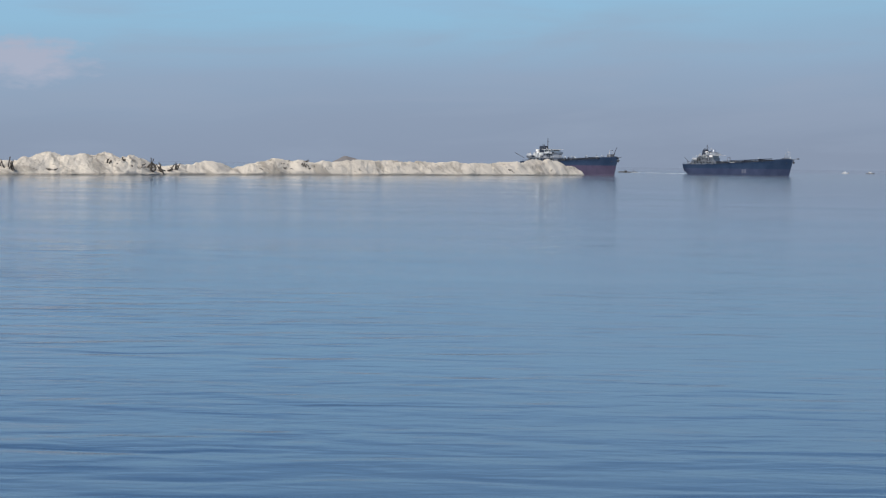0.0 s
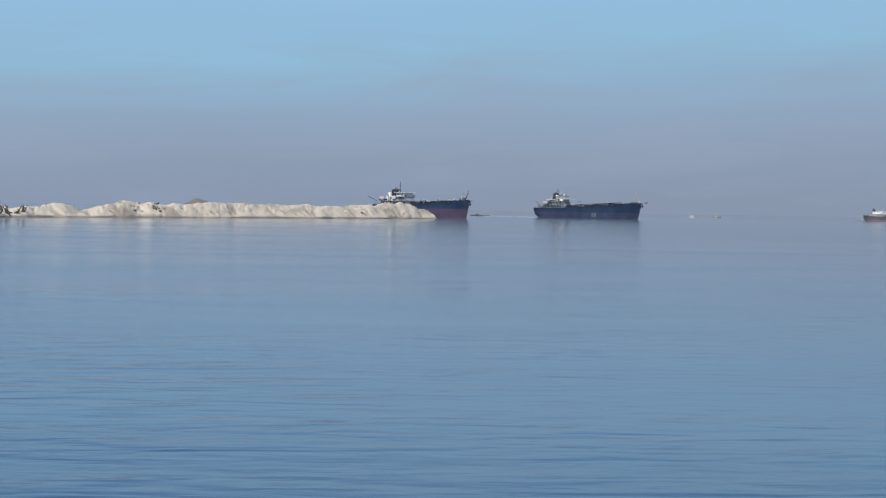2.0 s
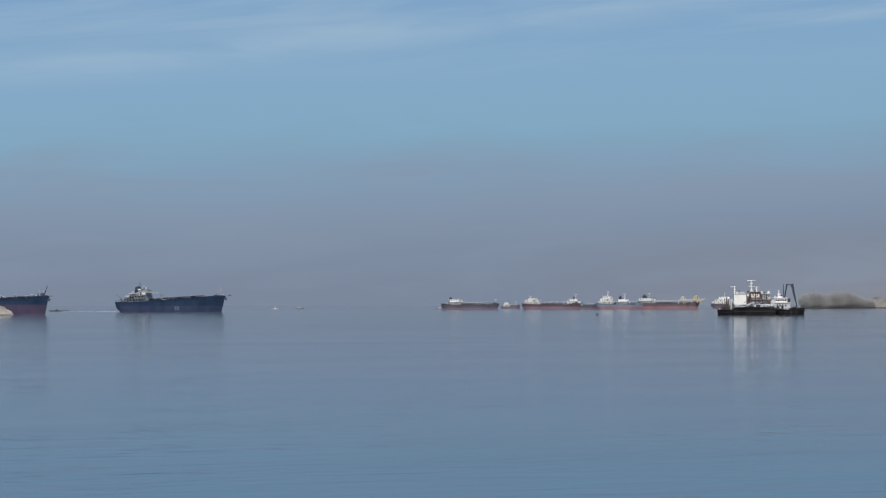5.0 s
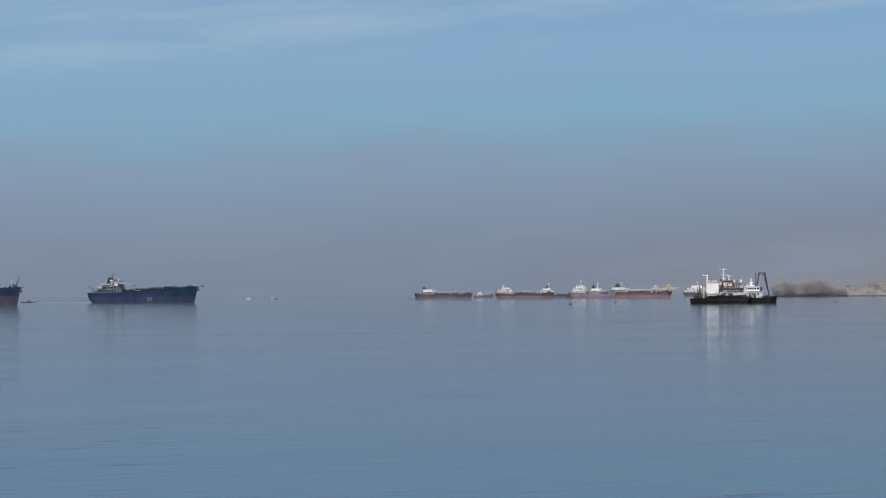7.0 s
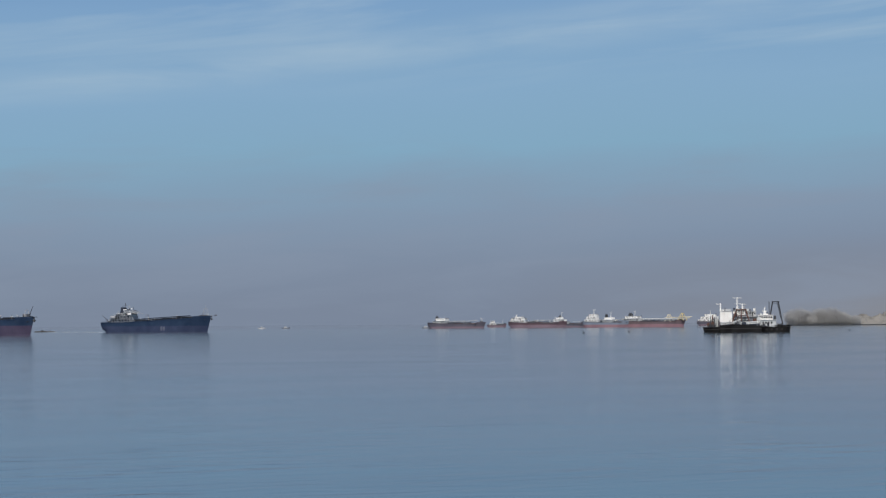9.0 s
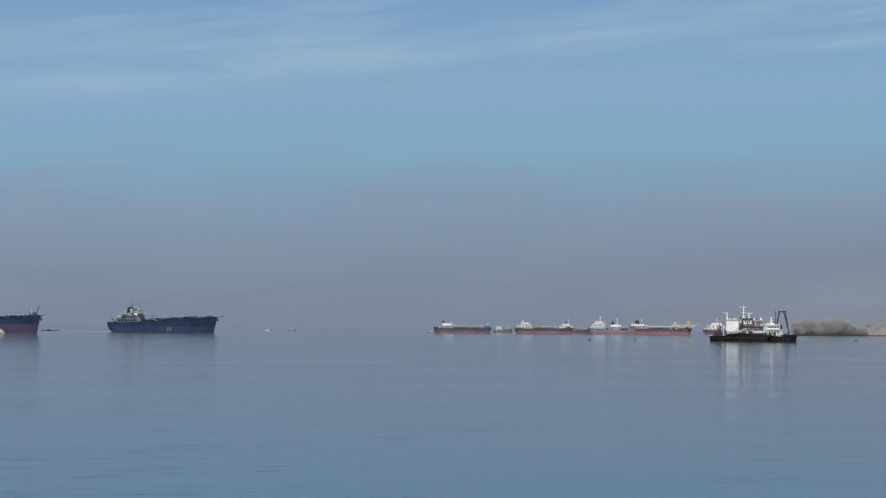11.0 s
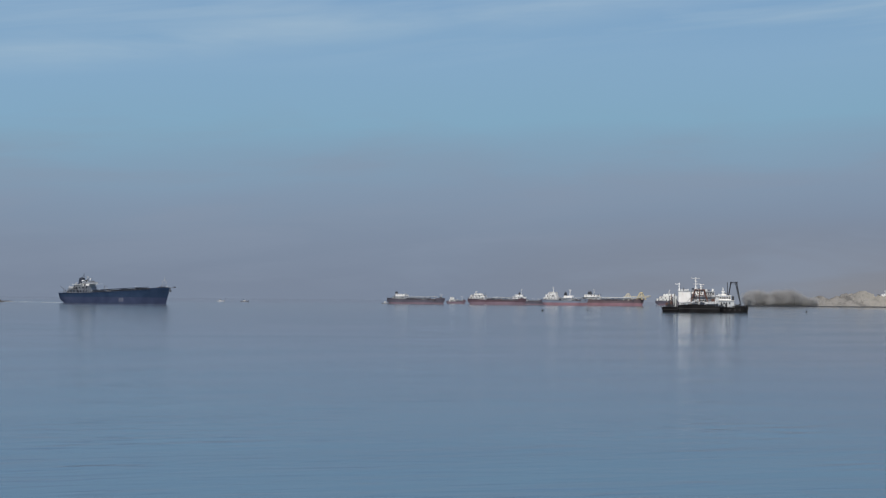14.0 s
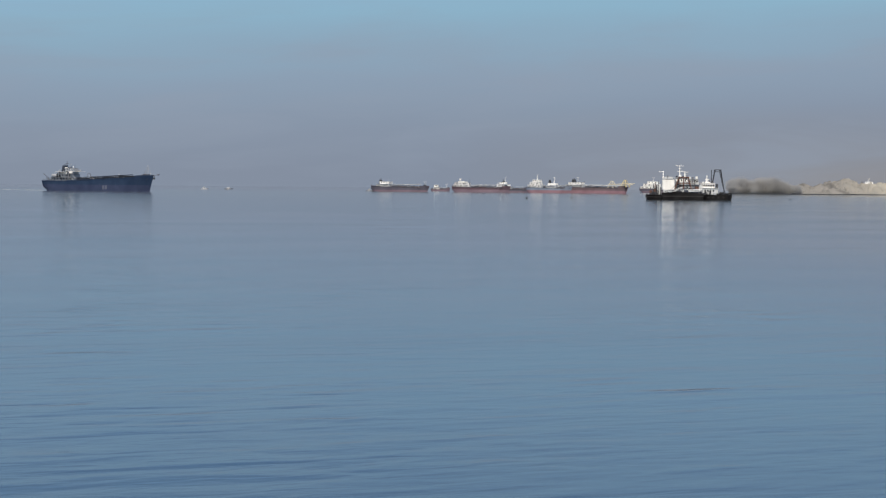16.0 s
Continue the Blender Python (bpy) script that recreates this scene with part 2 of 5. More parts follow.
def sand_material(name, dry, damp, foot, unhazed=None):
    m, nt, bsdf = material(name)
    broad = remap(nt, noise_node(nt, 0.035, 5), 0.38, 0.66)
    fine = remap(nt, noise_node(nt, 0.8, 6, 0.65), 0.35, 0.7)
    c = blend(nt, broad, dry, damp)
    c = blend(nt, remap(nt, fine, 0, 1, 0, 0.35), c, tuple(v * 0.72 for v in dry))
    stain = remap(nt, noise_node(nt, 0.07, 7, 0.70, (1, 1, 0.6), 0.5), 0.52, 0.58, 0, 0.6)
    c = blend(nt, stain, c, tuple(v * 0.42 for v in damp))
    # dark streaks for debris and for crevice shade, both put into the colour
    crevice_streaks = remap(nt, noise_node(nt, 0.33, 6, 0.62, (1, 1, 0.55), 0.9), 0.60, 0.66, 0, 0.75)
    c = blend(nt, crevice_streaks, c, tuple(v * 0.30 for v in damp))
    tc = nt.nodes.new("ShaderNodeTexCoord")
    xyz = nt.nodes.new("ShaderNodeSeparateXYZ")
    link(nt, tc.outputs["Object"], xyz.inputs[0])
    wet = remap(nt, xyz.outputs[2], 0.35, 0.85, 1, 0)
    if unhazed:
        # painted haze ends here: paler, unhazed sand colour along the eastern stretch
        c = blend(nt, remap(nt, smooth_edge(nt, xyz.outputs[0]), 1176, 1236), c, unhazed)
    c = blend(nt, wet, c, foot)
    link(nt, c, bsdf.inputs["Base Color"])
    bsdf.inputs["Roughness"].default_value = 0.92
    bump = nt.nodes.new("ShaderNodeBump")
    bump.inputs["Strength"].default_value, bump.inputs["Distance"].default_value = 0.9, 1.2
    link(nt, noise_node(nt, 0.30, 9, 0.66), bump.inputs["Height"])
    link(nt, bump.outputs[0], bsdf.inputs["Normal"])
    return m


SAND = sand_material("pale dredged sand", (0.635, 0.58, 0.50), (0.535, 0.485, 0.415), (0.33, 0.30, 0.255))
# the far sand's grey imitates haze in front of it
FARSAND = sand_material("hazed far sand", (0.28, 0.27, 0.255), (0.235, 0.23, 0.22), (0.15, 0.145, 0.14), (0.41, 0.388, 0.335))

# haze is put into the leaf colour: much paler and greyer than foliage
LEAF, lnt, lb = material("haze-paled tree foliage")
link(lnt, blend(lnt, remap(lnt, noise_node(lnt, 0.25, 5), 0.3, 0.7), (0.53, 0.53, 0.53), (0.57, 0.565, 0.56)), lb.inputs["Base Color"])
lb.inputs["Roughness"].default_value = 1.0
lb.inputs["Specular IOR Level"].default_value = 0.0
thin = lnt.nodes.new("ShaderNodeBsdfTranslucent")
link(lnt, blend(lnt, remap(lnt, noise_node(lnt, 0.25, 5), 0.3, 0.7), (0.53, 0.53, 0.53), (0.57, 0.565, 0.56)), thin.inputs["Color"])
both = lnt.nodes.new("ShaderNodeMixShader")
both.inputs[0].default_value = 0.6
link(lnt, lb.outputs[0], both.inputs[1])
link(lnt, thin.outputs[0], both.inputs[2])
for out in [n for n in lnt.nodes if n.bl_idname == "ShaderNodeOutputMaterial"]:
    link(lnt, both.outputs[0], out.inputs["Surface"])
BARK, bnt, bb = material("grey bark")
link(bnt, blend(bnt, noise_node(bnt, 1.5), (0.10, 0.09, 0.08), (0.16, 0.14, 0.12)), bb.inputs["Base Color"])
bb.inputs["Roughness"].default_value = 0.9
FOAM, fnt, fb = material("white wake foam")
link(fnt, blend(fnt, noise_node(fnt, 0.4), (0.58, 0.63, 0.68), (0.36, 0.42, 0.50)), fb.inputs["Base Color"])
fb.inputs["Roughness"].default_value = 0.7

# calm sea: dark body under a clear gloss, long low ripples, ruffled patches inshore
SEA, snt, sb = material("calm grey-blue sea")
sb.inputs["IOR"].default_value = 1.333
swell = noise_node(snt, 1.0, 1.5, 0.45, (0.25, 0.72, 1), 0.5)
ripple = noise_node(snt, 1.0, 2.0, 0.5, (0.70, 1.9, 1), 0.5)
gust = remap(snt, noise_node(snt, 1.0, 2.0, 0.5, (0.022, 0.06, 1), 0.8), 0.35, 0.65, 0.35, 1.5)
patch = remap(snt, noise_node(snt, 1.0, 3.0, 0.5, (0.010, 0.040, 1)), 0.38, 0.66, 0.06, 1.4)


def smath(op, a, b):
    n = snt.nodes.new("ShaderNodeMath")
    n.operation = op
    for i, v in enumerate((a, b)):
        if isinstance(v, (int, float)):
            n.inputs[i].default_value = v
        else:
            link(snt, v, n.inputs[i])
    return n.outputs[0]


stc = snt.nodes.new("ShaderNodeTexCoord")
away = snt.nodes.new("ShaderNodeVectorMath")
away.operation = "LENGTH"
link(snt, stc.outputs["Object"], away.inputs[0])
glaze = smath("MULTIPLY", remap(snt, away.outputs["Value"], 25.0, 150.0, 0.13, 0.09), remap(snt, away.outputs["Value"], 1350.0, 2600.0, 1.0, 0.4))
bands = remap(snt, noise_node(snt, 1.0, 4.0, 0.6, (0.016, 0.045, 1), 0.3), 0.36, 0.64, 0.78, 1.2)
glaze = smath("MULTIPLY", glaze, bands)
link(snt, glaze, sb.inputs["Roughness"])
# body colour pales with distance, standing in for sky sheen lost near the horizon
horizon_pale = remap(snt, away.outputs["Value"], 120.0, 1000.0)
link(snt, blend(snt, horizon_pale, (0.032, 0.078, 0.145), (0.168, 0.190, 0.220)), sb.inputs["Base Color"])
calm = remap(snt, away.outputs["Value"], 30.0, 260.0, 1.0, 0.11)
calm_ripple = remap(snt, away.outputs["Value"], 40.0, 460.0, 1.0, 0.30)
waves = smath("ADD", smath("MULTIPLY", smath("MULTIPLY", smath("MULTIPLY", swell, gust), 0.058), calm), smath("MULTIPLY", smath("MULTIPLY", smath("MULTIPLY", ripple, patch), 0.016), calm_ripple))
sxyz = snt.nodes.new("ShaderNodeSeparateXYZ")
link(snt, stc.outputs["Object"], sxyz.inputs[0])
waves = smath("MULTIPLY", waves, remap(snt, sxyz.outputs[0], -22.0, 4.0, 2.5, 1.0))
sbump = snt.nodes.new("ShaderNodeBump")
sbump.inputs["Strength"].default_value, sbump.inputs["Distance"].default_value = 1.0, 1.0
link(snt, waves, sbump.inputs["Height"])
link(snt, sbump.outputs[0], sb.inputs["Normal"])


# ---- building helpers ----
def at(az, d, z=0.0):
    return Vector((d * math.sin(radians(az)), d * math.cos(radians(az)), z))


def mesh_of(name, bm, mat, smooth=False):
    me = bpy.data.meshes.new(name)
    bmesh.ops.recalc_face_normals(bm, faces=bm.faces)
    bm.to_mesh(me)
    bm.free()
    me.materials.append(mat)
    if smooth:
        for p in me.polygons:
            p.use_smooth = True
    return me


def part(name, bm, mat, parent, label="", smooth=False):
    ob = new(name, mesh_of(name, bm, mat, smooth))
    ob.parent = parent
    return tagged(ob, label)


def thing(name, m, label, category, group="", kind=""):
    ob = new(name)
    ob.empty_display_size = 2
    ob.matrix_basis = m
    return tagged(ob, label, category, group, kind)


def box(bm, x0, x1, y0, y1, z0, z1, bevel=0.0, slope=0.0):
    """A block; slope draws its top in at the two ends of x."""
    v = [bm.verts.new(c) for c in ((x0, y0, z0), (x1, y0, z0), (x1, y1, z0), (x0, y1, z0),
                                   (x0 + slope, y0, z1), (x1 - slope, y0, z1), (x1 - slope, y1, z1), (x0 + slope, y1, z1))]
    fs = [bm.faces.new([v[i] for i in f]) for f in ((3, 2, 1, 0), (4, 5, 6, 7), (0, 1, 5, 4), (1, 2, 6, 5), (2, 3, 7, 6), (3, 0, 4, 7))]
    if bevel:
        bmesh.ops.bevel(bm, geom=list({e for f in fs for e in f.edges}), offset=bevel, segments=1, affect="EDGES")


def rod(bm, a, b, r, r2=None, seg=7):
    a, b = Vector(a), Vector(b)
    r2 = r if r2 is None else r2
    q = (b - a).to_track_quat("Z", "Y")
    rings = []
    for p, rr in ((a, r), (b, r2)):
        rings.append([bm.verts.new(p + q @ Vector((rr * math.cos(t), rr * math.sin(t), 0))) for t in [2 * math.pi * k / seg for k in range(seg)]])
    for k in range(seg):
        bm.faces.new((rings[0][k], rings[0][(k + 1) % seg], rings[1][(k + 1) % seg], rings[1][k]))
    bm.faces.new(rings[0][::-1])
    bm.faces.new(rings[1])


def made(fn, *a, **k):
    bm = bmesh.new()
    fn(bm, *a, **k)
    return bm


def boxes(*rows, bevel=0.0):
    bm = bmesh.new()
    for r in rows:
        box(bm, *r, bevel=bevel)
    return bm


def rods(*rows):
    bm = bmesh.new()
    for r in rows:
        rod(bm, *r)
    return bm


def tyre(bm, x, y, z, r=0.55, t=0.2):
    """A tyre hung flat against a hull side that faces y."""
    n, k = 10, 5
    ring = []
    for i in range(n):
        a = 2 * math.pi * i / n
        ring.append([bm.verts.new((x + (r - t + t * math.cos(b)) * math.cos(a), y + t * math.sin(b), z + (r - t + t * math.cos(b)) * math.sin(a)))
                     for b in [2 * math.pi * j / k for j in range(k)]])
    for i in range(n):
        for j in range(k):
            bm.faces.new((ring[i][j], ring[(i + 1) % n][j], ring[(i + 1) % n][(j + 1) % k], ring[i][(j + 1) % k]))


# ---- hull lines shared by the ships ----
class Lines:
    def __init__(s, L, B, stern, mid, bow, fore=0.88, step=1.4, rake=0.035):
        s.L, s.B, s.stern, s.mid, s.bow, s.fore, s.step, s.rake = L, B, stern, mid, bow, fore, step, rake

    def deck(s, u):
        z = s.mid + (s.stern - s.mid) * max(0, 1 - u / 0.25) ** 1.5 + (s.bow - s.step - s.mid) * max(0, (u - 0.2) / 0.8) ** 1.25
        return z + (s.step if u >= s.fore else 0)

    def half(s, u, h):
        """Half breadth at u along the ship; h: 0 at the water, 1 at the deck."""
        full = 0.70 + 0.12 * h
        b = 1.0 if u < full else max(0.0, 1 - ((u - full) / (1 - full)) ** 2.2)
        if u < 0.14:
            b *= 0.55 + 0.30 * h + (0.45 - 0.30 * h) * (u / 0.14) ** 0.6
        return max(0.012, b) * s.B / 2

    def x(s, u, h):
        x = (u - 0.5) * s.L
        x -= (1 - h) * s.rake * s.L * max(0, (u - 0.75) / 0.25) ** 2
        x += max(0, 1 - h * 2.2) ** 1.5 * 0.04 * s.L * max(0, 1 - u / 0.12) ** 2
        return x


def loft(bm, lines, z_low, z_high, levels=5, n=34):
    """The skin between two heights; None stands for the deck's edge."""
    us = sorted({i / n for i in range(n + 1)} | {lines.fore - 0.002, lines.fore, 0.97, 0.985, 0.02})
    grid = []
    for u in us:
        top = lines.deck(u) if z_high is None else z_high
        low = z_low
        row = []
        for sgn in (-1, 1):
            col = []
            for k in range(levels + 1):
                z = low + (top - low) * k / levels
                h = max(0.0, min(1.0, z / lines.deck(u)))
                col.append(bm.verts.new((lines.x(u, h), sgn * lines.half(u, h), z)))
            row.append(col)
        grid.append(row)
    for a, b in zip(grid, grid[1:]):
        for s in (0, 1):
            for k in range(levels):
                bm.faces.new((a[s][k], b[s][k], b[s][k + 1], a[s][k + 1]))
        bm.faces.new((a[0][levels], b[0][levels], b[1][levels], a[1][levels]))
    for end in (grid[0], grid[-1]):
        for k in range(levels):
            bm.faces.new((end[0][k], end[0][k + 1], end[1][k + 1], end[1][k]))


def railing(lines, u0, u1, sgn, h=1.05, r=0.035, gap=0.014):
    bm = bmesh.new()
    n = max(2, int((u1 - u0) / gap))
    pts = []
    for i in range(n + 1):
        u = u0 + (u1 - u0) * i / n
        p = Vector((lines.x(u, 1), sgn * (lines.half(u, 1) - 0.12), lines.deck(u)))
        pts.append(p)
        rod(bm, p, p + Vector((0, 0, h)), r, None, 4)
    for a, b in zip(pts, pts[1:]):
        for f in (0.5, 1.0):
            rod(bm, a + Vector((0, 0, h * f)), b + Vector((0, 0, h * f)), r, None, 4)
    return bm


def windows(parent, x0, x1, y, z, w, h, n, name="window"):
    """n panes along x, set 4 cm proud of a wall that faces y."""
    first = None
    for i in range(n):
        cx = x0 + (x1 - x0) * (i + 0.5) / n
        if first is None:
            ob = part(name, boxes((cx - w / 2, cx + w / 2, y - 0.04, y + 0.04, z, z + h)), GLASS, parent)
            first, base = ob, cx
        else:
            ob = new(name, first.data)
            ob.parent = parent
            ob.location = (cx - base, 0, 0)


def tier(ship, x0, x1, half, z0, z1, mat, panes=5, name="deckhouse", walk_way=0.0):
    """One storey; walk_way is the width of an open gallery along both sides, roofed by the deck above."""
    wall = half - walk_way
    t = part(name, boxes((x0, x1, -wall, wall, z0, z1), bevel=0.08), mat, ship)
    part("deck_edge", boxes((x0 - 0.3, x1 + 0.25, -half - 0.3, half + 0.3, z1, z1 + 0.14)), mat, t)
    if panes:
        windows(t, x0 + 0.6, x1 - 0.6, -wall - 0.02, z0 + (z1 - z0) * 0.48, min(0.9, (x1 - x0) / panes * 0.5), 0.85, panes)
    if walk_way:
        n = max(2, int((x1 - x0) / 2.4))
        for k in range(n + 1):
            x = x0 + (x1 - x0) * k / n
            part("stanchion", rods(((x, -half, z0), (x, -half, z1 + 0.05), 0.09)), mat, t)
        part("gallery_rail", rods(*[((x0, -half, z0 + h), (x1, -half, z0 + h), 0.05) for h in (0.55, 1.05)]), GREYSTEEL, t)
        for k in range(max(1, n // 2)):
            x = x0 + (x1 - x0) * (k + 0.35) / max(1, n // 2)
            part("door", boxes((x, x + 0.8, -wall - 0.05, -wall + 0.02, z0 + 0.05, z0 + 1.9)), DARKSTEEL, t)
    return t


def radar_mast(parent, x, y, z, h, mat, name="mast"):
    bm = rods(((x, y, z), (x, y, z + h), 0.22, 0.10), ((x, y - 1.7, z + h * 0.62), (x, y + 1.7, z + h * 0.62), 0.09),
              ((x - 1.2, y, z + h * 0.76), (x + 1.2, y, z + h * 0.76), 0.07), ((x - 1.0, y, z), (x, y, z + h * 0.55), 0.10),
              ((x, y - 0.9, z + h * 0.9), (x, y + 0.9, z + h * 0.9), 0.07))
    m = part(name, bm, mat, parent)
    part("radar", boxes((x - 1.7, x + 1.7, y - 0.10, y + 0.10, z + h * 0.97, z + h * 0.97 + 0.18), bevel=0.05), WHITE, m)
    return m


def funnel(parent, x, y, z, h, r, mat, band=None):
    bm = bmesh.new()
    box(bm, x - r * 1.3, x + r * 1.3, y - r, y + r, z, z + h, bevel=r * 0.35, slope=0.5 * r)
    f = part("funnel", bm, mat, parent, "dark exhaust funnel")
    for k in (-0.5, 0.4):
        part("exhaust_pipe", rods(((x + k * r, y, z + h - 0.1), (x + k * r - 0.2, y, z + h + 0.9), 0.2)), DARKSTEEL, f)
    if band:
        part("funnel_band", boxes((x - r * 1.28, x + r * 1.28, y - r - 0.03, y + r + 0.03, z + h * 0.45, z + h * 0.62)), band, f)
    return f


def cargo_ship(name, label, stern, bow, B, fb, boot, hull_mat, boot_mat, house, seed=0, deck_gear=(), group="moored cargo ships",
               fore=0.88, step=1.4, far=False, walk_way=0.0):
    """fb: heights of the deck's edge at stern, middle and bow. house: list of tiers (u0, u1, height, material, panes)."""
    rnd = random.Random(seed)
    a, b = at(*stern), at(*bow)
    L = (b - a).length
    mid = (a + b) / 2
    yaw = math.atan2(b.y - a.y, b.x - a.x)
    ship = thing(name, Matrix.Translation(mid) @ Matrix.Rotation(yaw, 4, "Z"), label, "ship", group)
    ln = Lines(L, B, *fb, fore=fore, step=step)
    bm = bmesh.new()
    loft(bm, ln, boot, None)
    hull = part("hull", bm, hull_mat, ship, smooth=False)
    bm = bmesh.new()
    loft(bm, ln, -1.5, boot - 0.004, 3)
    part("boot_topping", bm, boot_mat, hull, "dull red band along the waterline")
    # rubbing strake and bulwarks
    for sgn in (-1, 1):
        bm = bmesh.new()
        for i in range(40):
            u, v = 0.02 + (fore - 0.025) * i / 40, 0.02 + (fore - 0.025) * (i + 1) / 40
            p = [Vector((ln.x(w, 0.97), sgn * (ln.half(w, 0.97) + 0.05), min(ln.deck(u), ln.deck(v)) - 0.35)) for w in (u, v)]
            rod(bm, p[0], p[1], 0.16, None, 5)
        part("rubbing_strake", bm, DARKSTEEL if far else hull_mat, hull)
    for sgn in (-1, 1):
        bm = bmesh.new()
        for i in range(10):
            u, v = fore + (0.995 - fore) * i / 10, fore + (0.995 - fore) * (i + 1) / 10
            q = [Vector((ln.x(w, 1), sgn * ln.half(w, 1), ln.deck(max(w, fore)))) for w in (u, v)]
            w4 = [bm.verts.new(c) for c in (q[0], q[1], q[1] + Vector((0.05, 0, 0.7)), q[0] + Vector((0.05, 0, 0.7)))]
            bm.faces.new(w4)
        bmesh.ops.remove_doubles(bm, verts=bm.verts[:], dist=0.01)
        bmesh.ops.solidify(bm, geom=bm.faces[:], thickness=0.12)
        part("bow_bulwark", bm, hull_mat, hull)
    # main deck fittings
    d0 = max(t[1] for t in house) + 0.03 if house else 0.1
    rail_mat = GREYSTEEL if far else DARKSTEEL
    for sgn in (-1, 1):
        part("railing", railing(ln, d0, fore - 0.01, sgn, r=0.05 if far else 0.04), rail_mat, ship)
        part("railing", railing(ln, 0.01, d0, sgn, r=0.05 if far else 0.04), rail_mat, ship)
    n = 4
    for i in range(n):
        u0 = d0 + (fore - 0.03 - d0) * i / n
        u1 = d0 + (fore - 0.03 - d0) * (i + 0.86) / n
        z = max(ln.deck(u0), ln.deck(u1))
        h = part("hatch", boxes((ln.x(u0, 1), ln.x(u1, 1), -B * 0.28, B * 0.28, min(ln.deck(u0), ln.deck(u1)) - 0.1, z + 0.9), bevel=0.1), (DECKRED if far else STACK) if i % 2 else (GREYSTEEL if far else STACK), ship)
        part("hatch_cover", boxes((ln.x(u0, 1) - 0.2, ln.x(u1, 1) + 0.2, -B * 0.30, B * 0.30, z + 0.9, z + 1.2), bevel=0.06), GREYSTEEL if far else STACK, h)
    bm = bmesh.new()
    for y in (-B * 0.36, -B * 0.34, B * 0.35):
        rod(bm, (ln.x(d0, 1), y, ln.deck(d0) + 0.8), (ln.x(fore - 0.02, 1), y, ln.deck(fore - 0.02) + 0.8), 0.14, None, 6)
    for i in range(12):
        u = d0 + (fore - 0.03 - d0) * i / 11
        rod(bm, (ln.x(u, 1), -B * 0.35, ln.deck(u) - 0.1), (ln.x(u, 1), -B * 0.35, ln.deck(u) + 0.9), 0.08, None, 5)
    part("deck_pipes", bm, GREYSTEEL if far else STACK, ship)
    for i in range(7):
        u = d0 + (fore - 0.02 - d0) * rnd.random()
        y = rnd.choice((-1, 1)) * B * 0.40
        z = ln.deck(u)
        hh = rnd.uniform(1.2, 2.6)
        v = part("vent_post", rods(((ln.x(u, 1), y, z - 0.1), (ln.x(u, 1), y, z + hh), 0.16)), GREYSTEEL, ship)
        part("vent_cowl", rods(((ln.x(u, 1), y, z + hh), (ln.x(u, 1) + 0.3, y, z + hh + 0.4), 0.3, 0.42)), OFFWHITE, v)
    # forecastle: windlass, foremast, anchor
    zf = ln.deck(0.93)
    xf = ln.x(0.93, 1)
    w = part("windlass", boxes((xf - 1.4, xf + 0.4, -1.8, 1.8, zf - 0.1, zf + 1.2), bevel=0.15), DARKSTEEL, ship)
    part("drum", rods(((xf - 0.5, -2.4, zf + 0.9), (xf - 0.5, 2.4, zf + 0.9), 0.6)), DARKSTEEL, w)
    for sgn in (-1, 1):
        p = Vector((ln.x(0.965, 0.72), sgn * (ln.half(0.965, 0.72) + 0.1), ln.deck(0.965) * 0.80))
        part("anchor", rods((p + Vector((0, 0, 1.0)), p, 0.16), (p + Vector((-0.8, 0, 0.3)), p + Vector((0, 0, -0.3)), 0.2, 0.12), (p + Vector((0.8, 0, 0.3)), p + Vector((0, 0, -0.3)), 0.2, 0.12)), DARKSTEEL, ship)
    # superstructure
    z = None
    tops = []
    for k, (u0, u1, hgt, wide, mat, panes) in enumerate(house):
        z0 = ln.deck((u0 + u1) / 2) - 0.3 if z is None else z
        z1 = (z0 if z is None else z) + hgt + (0.3 if z is None else 0)
        t = tier(ship, ln.x(u0, 1), ln.x(u1, 1), wide * B / 2, z0, z1, mat, panes, "wheelhouse" if k == len(house) - 1 else "deckhouse", 0.0 if k == len(house) - 1 else walk_way)
        tops.append((ln.x(u0, 1), ln.x(u1, 1), z1))
        z = z1 + 0.14
    if tops:
        bridge = tops[-1]
        base = tops[-2] if len(tops) > 1 else bridge
        part("bridge_wing", boxes((bridge[1] - 2.2, bridge[1] - 0.2, -B / 2, B / 2, base[2] + 0.1, base[2] + 1.2), bevel=0.08), house[-1][4], ship)
    return ship, ln, tops


def lifeboat(parent, x, y, z, mat, l=6.0):
    bm = bmesh.new()
    bmesh.ops.create_uvsphere(bm, u_segments=12, v_segments=8, radius=1, matrix=Matrix.Translation((x, y, z)) @ Matrix.Diagonal((l / 2, 1.2, 1.2, 1)))
    b = part("lifeboat", bm, mat, parent, "covered lifeboat", True)
    for k in (-0.3, 0.3):
        part("davit", rods(((x + l * k, y + 0.9, z - 1.6), (x + l * k, y, z + 1.7), 0.12)), OFFWHITE, parent)
    return b


def goalpost(parent, x, z, h, half, mat, name="kingpost"):
    return part(name, rods(((x, -half, z - 0.1), (x, -half * 0.7, z + h), 0.22, 0.16), ((x, half, z - 0.1), (x, half * 0.7, z + h), 0.22, 0.16), ((x, -half * 0.75, z + h), (x, half * 0.75, z + h), 0.16)), mat, parent)


